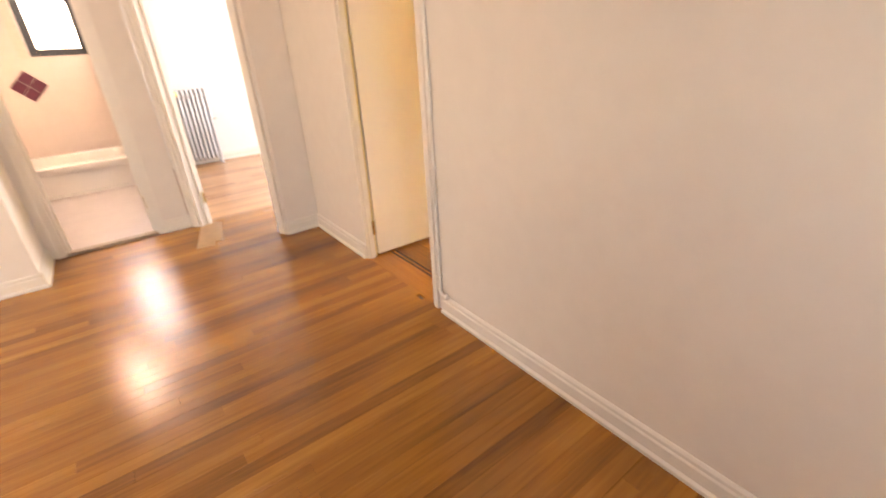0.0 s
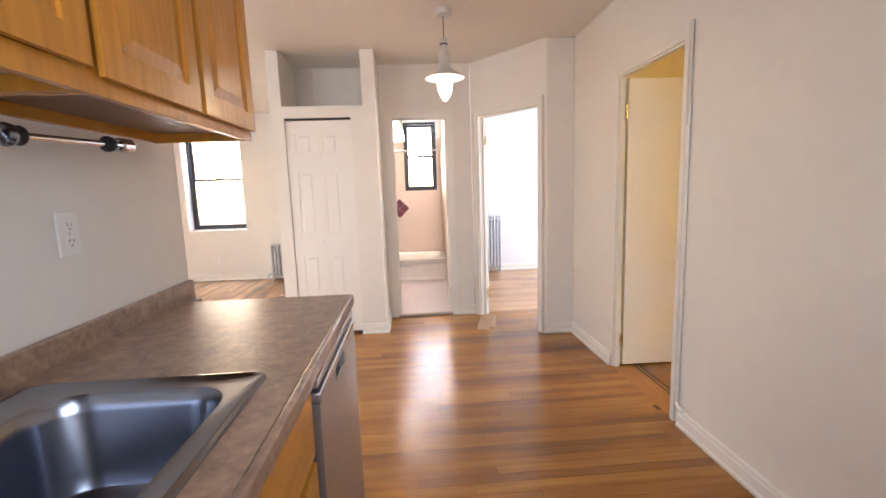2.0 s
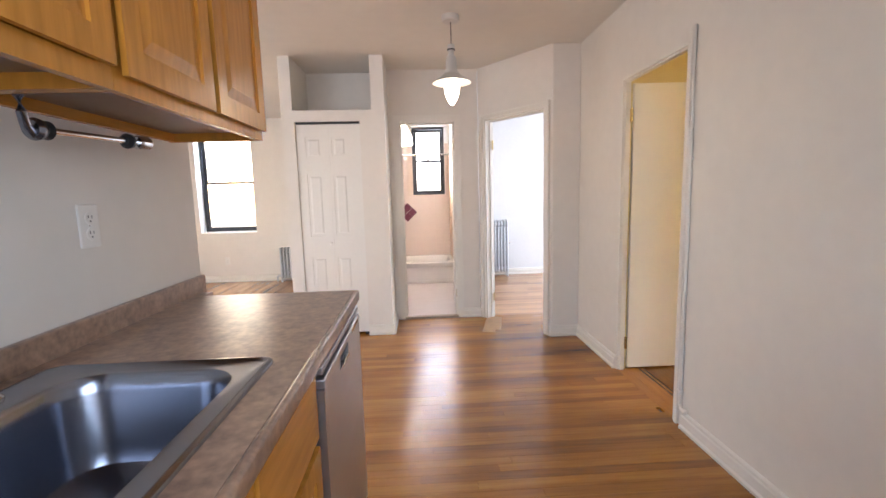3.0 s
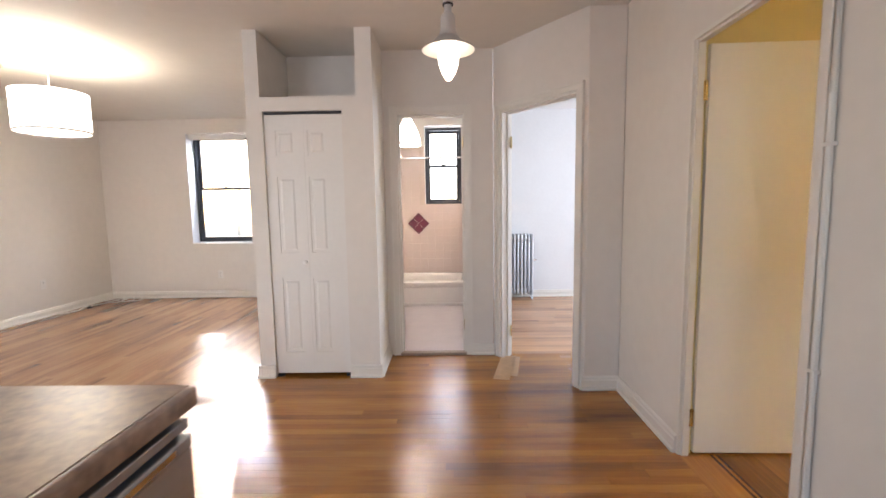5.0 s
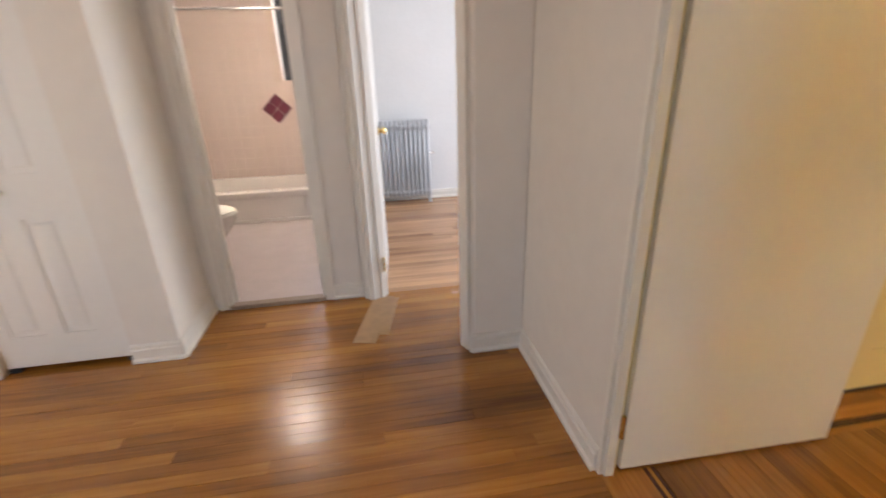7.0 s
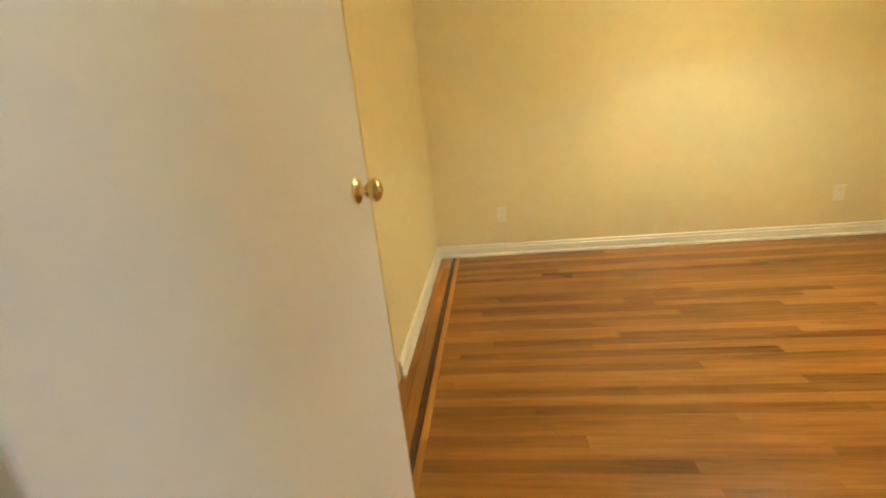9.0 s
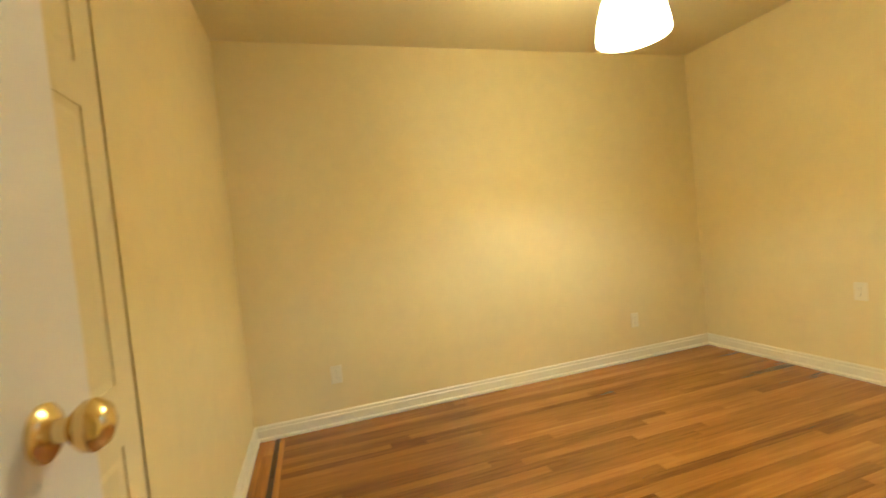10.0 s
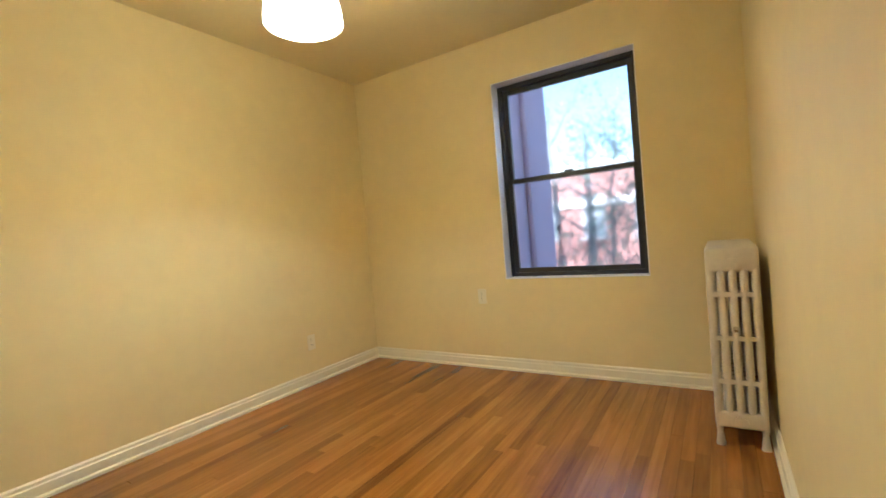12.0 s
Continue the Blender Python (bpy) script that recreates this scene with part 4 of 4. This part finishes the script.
wall_cabinet(1.505, 2.286, 1.515, 2, "honey oak wall cabinet with two raised-panel doors")
wall_cabinet(0.72, 1.503, 1.515, 2, "honey oak wall cabinet with raised-panel doors", 0.04)
wall_cabinet(0.05, 0.718, 1.515, 2, "honey oak wall cabinet with raised-panel doors", 0.04)


def towel_holder():
    t = thing("paper_towel_holder", "steel paper towel holder hanging under the wall cabinet", "towel holder", (-2.17, 1.54, 1.545))
    part("bracket", tube([(0.0, 0.0, 0.0), (0.01, -0.012, -0.03), (0.012, -0.012, -0.06), (0.006, 0.0, -0.085), (0.0, 0.022, -0.10)], 0.009, 10), STEEL, t)
    part("mount", boxes((-0.02, 0.03, -0.012, 0.012, -0.004, 0.0)), STEEL, t)
    turn = Matrix.Translation((0, 0.03, -0.088)) @ Matrix.Rotation(radians(-88), 4, "X")
    part("end_disc", lathe([(0, -0.014), (0.018, -0.013), (0.023, -0.004), (0.021, 0.006), (0.014, 0.014), (0, 0.016)], 24, turn), STEEL, t)
    part("hub", lathe([(0, 0.012), (0.017, 0.014), (0.020, 0.026), (0.010, 0.036), (0, 0.036)], 20, turn), BLACK, t)
    part("rod", lathe([(0, 0.03), (0.0075, 0.03), (0.0075, 0.33), (0, 0.33)], 16, turn), CHROME, t)
    part("stop_ring", lathe([(0, 0.270), (0.012, 0.268), (0.020, 0.278), (0.019, 0.288), (0.008, 0.294), (0, 0.294)], 20, turn), BLACK, t)
    part("end_knob", lathe([(0, 0.318), (0.014, 0.318), (0.019, 0.324), (0.019, 0.362), (0.015, 0.366), (0, 0.366)], 24, turn), CHROME, t)
    return t


towel_holder()


def outlet(label, m, mat=PLASTIC):
    """A duplex outlet on the plane y = 0 of m, looking towards -y."""
    t = thing("wall_outlet", label, "outlet", group="wall outlets")
    t.matrix_basis = m
    part("plate", rounded(boxes((-0.036, 0.036, -0.006, 0.0, -0.058, 0.058)), 0.003), mat, t, smooth=False)
    for z in (-0.021, 0.021):
        r = lathe([(0, 0), (0.0165, 0), (0.0165, 0.003), (0, 0.003)], 20, Matrix.Translation((0, -0.006, z)) @ Matrix.Rotation(radians(90), 4, "X"))
        rec = part("receptacle", r, mat, t)
        part("slot", boxes((-0.0075, -0.0055, -0.0096, -0.0088, z, z + 0.008), (0.0055, 0.0075, -0.0096, -0.0088, z, z + 0.007), (-0.002, 0.002, -0.0096, -0.0088, z - 0.010, z - 0.006)), BLACK, rec)
    part("screw", lathe([(0, 0), (0.003, 0), (0.002, 0.001), (0, 0.001)], 10, Matrix.Translation((0, -0.006, 0)) @ Matrix.Rotation(radians(90), 4, "X")), CHROME, t)
    return t


outlet("white duplex outlet on the kitchen wall", pose(-2.29, 1.838, 1.245, 0, 0, 90))
outlet("cream duplex outlet low on the yellow wall", pose(3.28, 3.243, 0.335, 0, 0, -90), YTRIM)
outlet("cream duplex outlet low on the yellow wall", pose(3.28, 0.812, 0.328, 0, 0, -90), YTRIM)
outlet("cream outlet under the window of the yellow room", pose(2.128, 0.045, 0.572, 0, 0, 180), YTRIM)
outlet("white outlet low on the living room wall", pose(-4.488, 7.66, 0.335, 0, 0, 0))
outlet("white outlet low on the living room wall", pose(-6.10, 6.6, 0.40, 0, 0, 90))

# ---- bathroom ----


def bathtub():
    t = thing("bathtub", "white enamel bathtub set along the tiled wall", "bathtub")
    x0, x1, y0, y1, h = -2.49, -0.905, 6.86, 7.64, 0.328
    bm = boxes((x0, x1, y0 + 0.03, y0 + 0.05, 0.02, h - 0.05), (x0, x1, y0 + 0.014, y0 + 0.05, 0.02, 0.05))
    part("apron", bm, ENAMEL, t, smooth=False)
    bm = bmesh.new()
    rings = [[bm.verts.new((x, y, z)) for x, y in rounded_rect(x0 + i, x1 - i, y0 + j, y1 - i, r)] for i, j, r, z in
             ((0.0, 0.012, 0.02, h - 0.075), (0.0, 0.0, 0.02, h - 0.05), (0.0, 0.0, 0.02, h - 0.012), (0.012, 0.012, 0.03, h), (0.07, 0.08, 0.12, h), (0.085, 0.095, 0.12, h - 0.02), (0.14, 0.14, 0.12, 0.14), (0.22, 0.20, 0.10, 0.09))]
    for a, b in zip(rings, rings[1:]):
        for k in range(len(a)):
            bm.faces.new((a[k], a[(k + 1) % len(a)], b[(k + 1) % len(a)], b[k]))
    bm.faces.new(rings[-1])
    part("basin", bm, ENAMEL, t)
    return t


def toilet():
    t = thing("toilet", "white ceramic toilet standing beside the bathtub", "toilet", (-2.05, 5.92, 0.018))
    def oval(cx, a, b, z, n=28):
        return [(cx + a * math.cos(2 * math.pi * k / n), b * math.sin(2 * math.pi * k / n), z) for k in range(n)]
    def loft(rows):
        bm = bmesh.new()
        rr = [[bm.verts.new(p) for p in r] for r in rows]
        for a, b in zip(rr, rr[1:]):
            for k in range(len(a)):
                bm.faces.new((a[k], a[(k + 1) % len(a)], b[(k + 1) % len(a)], b[k]))
        bm.faces.new(rr[0][::-1]), bm.faces.new(rr[-1])
        return bm
    part("bowl", loft([oval(0.02, 0.17, 0.11, 0.0), oval(0.02, 0.16, 0.10, 0.10), oval(0.06, 0.20, 0.13, 0.20), oval(0.10, 0.25, 0.175, 0.32), oval(0.10, 0.255, 0.18, 0.36)]), ENAMEL, t)
    part("seat", loft([oval(0.10, 0.255, 0.185, 0.361), oval(0.10, 0.262, 0.19, 0.37), oval(0.10, 0.255, 0.185, 0.382)]), PLASTIC, t)
    part("lid", loft([oval(0.095, 0.25, 0.18, 0.383), oval(0.095, 0.255, 0.185, 0.392), oval(0.095, 0.24, 0.17, 0.402)]), PLASTIC, t)
    part("tank", rounded(boxes((-0.355, -0.165, -0.22, 0.22, 0.37, 0.70)), 0.02, 3), ENAMEL, t)
    part("tank_lid", rounded(boxes((-0.362, -0.155, -0.23, 0.23, 0.702, 0.735)), 0.012, 2), ENAMEL, t)
    return t


bathtub()
toilet()
rod = thing("shower_rod", "chrome shower curtain rod across the bathtub", "curtain rod", (-2.5, 6.90, 1.86))
part("bar", tube([(0.0, 0, 0), (1.6, 0, 0)], 0.0125, 14), CHROME, rod)
for x in (0.004, 1.592):
    part("flange", lathe([(0, 0), (0.03, 0), (0.03, 0.008), (0, 0.008)], 20, Matrix.Translation((x - 0.004, 0, 0)) @ Matrix.Rotation(radians(90), 4, "Y")), CHROME, rod)
setting("tile_panel_bath", rounded(boxes((-0.925, -0.90, 6.80, 7.64, 0.018, 1.93)), 0.004, 1), TAN, "tan tiled end wall of the bath alcove")
kn = thing("shower_valve", "chrome shower valve knob on the tan tiled wall", "valve", (-0.926, 6.90, 0.96))
part("knob", lathe([(0, 0), (0.022, 0), (0.022, 0.006), (0.012, 0.01), (0.016, 0.03), (0.016, 0.045), (0, 0.05)], 20, Matrix.Rotation(radians(-90), 4, "Y")), CHROME, kn)

# ---- pipes and cables ----
rc = thing("cable_raceway", "white painted cable beside the door casing", "cable")
part("cable", tube([(-0.028, 2.755, 0.118), (-0.026, 2.785, 0.116), (-0.014, 2.812, 0.125), (-0.011, 2.818, 0.16), (-0.011, 2.820, 1.0), (-0.012, 2.822, 1.6), (-0.011, 2.822, 2.10)], 0.010, 10), TRIM, rc)
part("cable_end", lathe([(0, 0), (0.013, 0.0), (0.015, 0.008), (0.013, 0.02), (0, 0.022)], 14, Matrix.Translation((-0.028, 2.757, 0.118)) @ Matrix.Rotation(radians(90), 4, "X")), TRIM, rc)
for z in (0.20, 0.75, 1.45):
    part("clip", boxes((-0.023, 0.0, 2.806, 2.836, z - 0.006, z + 0.006)), TRIM, rc)
setting("trim_door_strip", rounded(boxes((-0.016, 0.0, 2.838, 2.873, 0.0, 2.10)), 0.004, 2), TRIM, "narrow white wooden strip at the door edge")


def cable(label, points, radius, mat):
    t = thing("floor_cable", label, "cable", group="cables in the corner")
    pts = [Vector(p) for p in points]
    fine = []
    for i in range(len(pts) - 1):
        a, b, c, d = pts[max(i - 1, 0)], pts[i], pts[i + 1], pts[min(i + 2, len(pts) - 1)]
        for k in range(6):
            u = k / 6
            fine.append(0.5 * ((2 * b) + (c - a) * u + (2 * a - 5 * b + 4 * c - d) * u * u + (3 * b - a - 3 * c + d) * u ** 3))
    fine.append(pts[-1])
    part("cord", tube(fine, radius, 8), mat, t)
    return t


crng = random.Random(3)
for k in range(3):
    cx, cy = -5.90 + 0.1 * k, 7.42 + 0.04 * k
    loop = [(cx + (0.12 + 0.03 * crng.random()) * math.cos(a * 0.9), cy + 0.10 * math.sin(a * 0.9), 0.008 + 0.012 * (a % 3)) for a in range(10)]
    cable("white cable coiled on the floor in the corner", loop, 0.005, PLASTIC)
cable("white cable along the living room baseboard", [(-5.8, 7.60, 0.006), (-5.2, 7.615, 0.006), (-4.8, 7.60, 0.02), (-4.3, 7.622, 0.006), (-3.6, 7.61, 0.006), (-2.9, 7.62, 0.006)], 0.005, PLASTIC)
cable("white cable lying along the living room wall", [(-5.9, 7.4, 0.006), (-6.02, 7.1, 0.006), (-5.97, 6.9, 0.006), (-6.03, 6.7, 0.006)], 0.005, PLASTIC)
cable("black power plug end lying on the floor", [(-6.0, 7.12, 0.012), (-5.95, 7.04, 0.014), (-5.90, 7.03, 0.012)], 0.012, BLACK)

# pale repair boards at the bedroom threshold
PALEOAK = material("pale_unvarnished_oak", (0.47, 0.28, 0.135), 0.4, vary=0.14, scale=(4, 20), stretch=(1, 1, 1), bump=0.05)
rb = tagged(new("floor_repair"), label="pale unvarnished repair boards let into the oak floor", kind="structure")
for (ax, ay), (bx, by), w in (((-0.79, 4.58), (-0.665, 5.09), 0.12), ((-0.685, 4.64), (-0.60, 5.06), 0.05)):
    d = Vector((bx - ax, by - ay, 0))
    bm = boxes((0, d.length, -w / 2, w / 2, -0.012, 0.0012))
    bm.transform(Matrix.Translation((ax, ay, 0)) @ Matrix.Rotation(math.atan2(d.y, d.x), 4, "Z"))
    part("floor_board", bm, PALEOAK, rb, smooth=False)

# ---- outdoors ----
GROUND = -3.3
setting("ground", boxes((-120, 120, -120, 120, GROUND - 0.2, GROUND)), material("courtyard_ground", (0.10, 0.11, 0.07), 0.9, vary=0.2, scale=(0.3, 4)), "courtyard ground")
STUCCO = material("lilac_grey_stucco", (0.54, 0.46, 0.64), 0.85, vary=0.05, scale=(0.8, 14), stretch=(1, 3, 0.3), bump=0.2, bump_scale=25)
BRICK = material("red_brick_wall", (0.45, 0.23, 0.20), 0.85, vary=0.14, scale=(1.2, 18), bump=0.2, bump_scale=30)
STONE = material("white_painted_stone", (0.72, 0.70, 0.68), 0.7, vary=0.05)
DARKGLASS = material("far_window_glass", (0.30, 0.36, 0.42), 0.1, vary=0.1, bump=0.0)
BARK = material("grey_brown_bark", (0.38, 0.41, 0.41), 0.9, vary=0.25, scale=(3, 22), stretch=(3, 3, 0.5), bump=0.5, bump_scale=20)
LEAF = material("green_leaves", (0.32, 0.45, 0.36), 0.6, vary=0.3, random_by="island", random_amount=0.8, bump=0.0)

wing = thing("neighbouring_wing", "lilac-grey stuccoed wing wall across the courtyard", "building", (0, 0, GROUND))
part("wall", boxes((2.17, 6.5, -2.0, -0.3, 0.0, 12.0)), STUCCO, wing, smooth=False)
part("downpipe", tube([(2.14, -1.2, 0.0), (2.14, -1.2, 12.0)], 0.03, 10), STUCCO, wing)
part("coping", boxes((2.12, 6.55, -2.05, -0.3, 12.0, 12.15)), STONE, wing, smooth=False)


def brick_house(x0, x1, y, storeys, label, top):
    t = thing("brick_house", label, "house", (0, 0, GROUND))
    holes = []
    n = int((x1 - x0) / 1.9)
    for s in range(storeys):
        for k in range(n):
            cx = x0 + (k + 0.5) * (x1 - x0) / n
            holes.append((cx, 0.9 + s * 3.0))
    cuts = sorted({x0, x1, *(c - 0.45 for c, _ in holes), *(c + 0.45 for c, _ in holes)})
    bm = bmesh.new()
    for a, b in zip(cuts, cuts[1:]):
        low = 0.0
        for c, z in sorted({h for h in holes if h[0] - 0.45 <= a + 1e-6 and h[0] + 0.45 >= b - 1e-6}, key=lambda h: h[1]):
            box(bm, a, b, y - 0.3, y, low, z)
            low = z + 1.6
        box(bm, a, b, y - 0.3, y, low, top)
    box(bm, x0, x1, y - 8, y - 0.3, 0, top - 0.4)
    part("wall", bm, BRICK, t, smooth=False)
    for c, z in holes:
        w = part("window", boxes((c - 0.45, c + 0.45, y - 0.16, y - 0.12, z, z + 1.6)), DARKGLASS, t, smooth=False)
        part("frame", boxes((c - 0.45, c - 0.39, y - 0.12, y - 0.07, z, z + 1.6), (c + 0.39, c + 0.45, y - 0.12, y - 0.07, z, z + 1.6), (c - 0.39, c + 0.39, y - 0.12, y - 0.07, z + 0.76, z + 0.84), (c - 0.39, c + 0.39, y - 0.12, y - 0.07, z + 1.52, z + 1.6)), STONE, w, smooth=False)
        part("sill", boxes((c - 0.55, c + 0.55, y - 0.1, y + 0.08, z - 0.12, z)), STONE, w, smooth=False)
    part("cornice", boxes((x0 - 0.1, x1 + 0.1, y, y + 0.22, 5.05, 5.32)), STONE, t, smooth=False)
    part("roof", boxes((x0 - 0.2, x1 + 0.2, y - 8, y + 0.25, top, top + 0.3)), STONE, t, smooth=False)
    return t


brick_house(-6.0, 15.0, -14.0, 2, "red brick house with white stone cornice and sash windows", 6.4)


def tree(x, y, height, spread, label, seed, leaves=1500, thick=0.16, first=0.35, limbs=11, clumps=(), loose=0.36, leaf=0.055):
    rng = random.Random(seed)
    t = thing("tree", label, "tree", (x, y, GROUND))
    tips, lean = [], Vector((rng.uniform(-0.4, 0.4), rng.uniform(-0.3, 0.3), 0))
    path = [Vector((0, 0, -0.1)) + lean * (k / 8) ** 1.5 * 2 + Vector((rng.uniform(-0.06, 0.06), rng.uniform(-0.06, 0.06), height * 0.85 * k / 8)) for k in range(9)]
    def limb(pts, r0, r1):
        bm = bmesh.new()
        rings = []
        for i, p in enumerate(pts):
            d = (pts[min(i + 1, len(pts) - 1)] - pts[max(i - 1, 0)]).normalized().to_track_quat("Z", "Y")
            r = r0 + (r1 - r0) * i / (len(pts) - 1)
            rings.append([bm.verts.new(p + d @ Vector((r * math.cos(k * 0.7854), r * math.sin(k * 0.7854), 0))) for k in range(8)])
        for a, b in zip(rings, rings[1:]):
            for k in range(8):
                bm.faces.new((a[k], a[(k + 1) % 8], b[(k + 1) % 8], b[k]))
        bm.faces.new(rings[-1])
        return bm
    part("trunk", limb(path, thick, thick * 0.25), BARK, t)
    for i in range(limbs):
        s = path[min(8, int(8 * rng.uniform(first, 1.0)))]
        a, l = rng.uniform(0, 6.28), spread * rng.uniform(0.5, 1.0)
        pts = [s + Vector((math.cos(a) * l * u, math.sin(a) * l * u, l * (0.5 * u + 0.35 * u * u))) + Vector((rng.uniform(-0.1, 0.1), rng.uniform(-0.1, 0.1), 0)) * u for u in (0, 0.25, 0.5, 0.75, 1.0)]
        part("limb", limb(pts, thick * 0.22, 0.008), BARK, t)
        tips += pts[2:]
    tips = [Vector(c) for c in clumps] or tips
    verts, faces = [], []
    for k in range(leaves):
        c = rng.choice(tips) + Vector((rng.gauss(0, loose), rng.gauss(0, loose), rng.gauss(0, loose * 0.85)))
        q = Euler((rng.uniform(0, 6.28), rng.uniform(0, 6.28), rng.uniform(0, 6.28)))
        s = leaf * rng.uniform(0.65, 1.35)
        i = len(verts)
        for p in ((-s, 0, 0), (0, -s * 0.5, 0.01), (s, 0, 0), (0, s * 0.5, 0.01)):
            v = Vector(p)
            v.rotate(q)
            verts.append(c + v)
        faces.append((i, i + 1, i + 2, i + 3))
    me = bpy.data.meshes.new("crown")
    me.from_pydata(verts, [], faces)
    me.materials.append(LEAF)
    ob = new("crown", me)
    ob.parent = t
    return t


tree(3.75, -7.0, 8.5, 1.6, "slender courtyard tree with sparse green leaves", 11, 900, 0.15, 0.45, 5)
tree(3.12, -7.6, 8.0, 1.4, "slender courtyard tree with sparse green leaves", 12, 380, 0.17, 0.45, 5)
tree(2.62, -6.8, 8.0, 1.5, "slender courtyard tree with sparse green leaves", 13, 400, 0.09, 0.45, 5)
tree(1.60, -6.0, 9.5, 1.5, "leafy courtyard tree near the window", 14, 6000, 0.20, 0.3, 9, leaf=0.04)
# added out of view: leaf clumps trim the sun patch on the living floor
tree(-11.2, 22.0, 12.0, 1.2, "tall courtyard tree added out of view to shape the living room sun patch", 17, 3600, 0.13, 0.7, 7,
     [(x + 11.2, 0, z - GROUND) for x in (-11.2, -11.0, -10.8, -10.62) for z in (6.7, 7.0, 7.3, 7.6, 7.9, 8.2, 8.5, 8.8)]
     + [(x + 11.2, 0, z - GROUND) for x in (-10.15, -9.9, -9.65) for z in (6.5, 6.75, 7.0, 7.2, 7.36)], 0.08, 0.085)
tree(-10.5, 27.0, 7.0, 2.2, "far courtyard tree with pale leaves outside the living room", 15, 1500, 0.14)
tree(-8.0, 30.0, 6.0, 2.4, "far courtyard tree with pale leaves outside the living room", 16, 1500, 0.12)

floors()
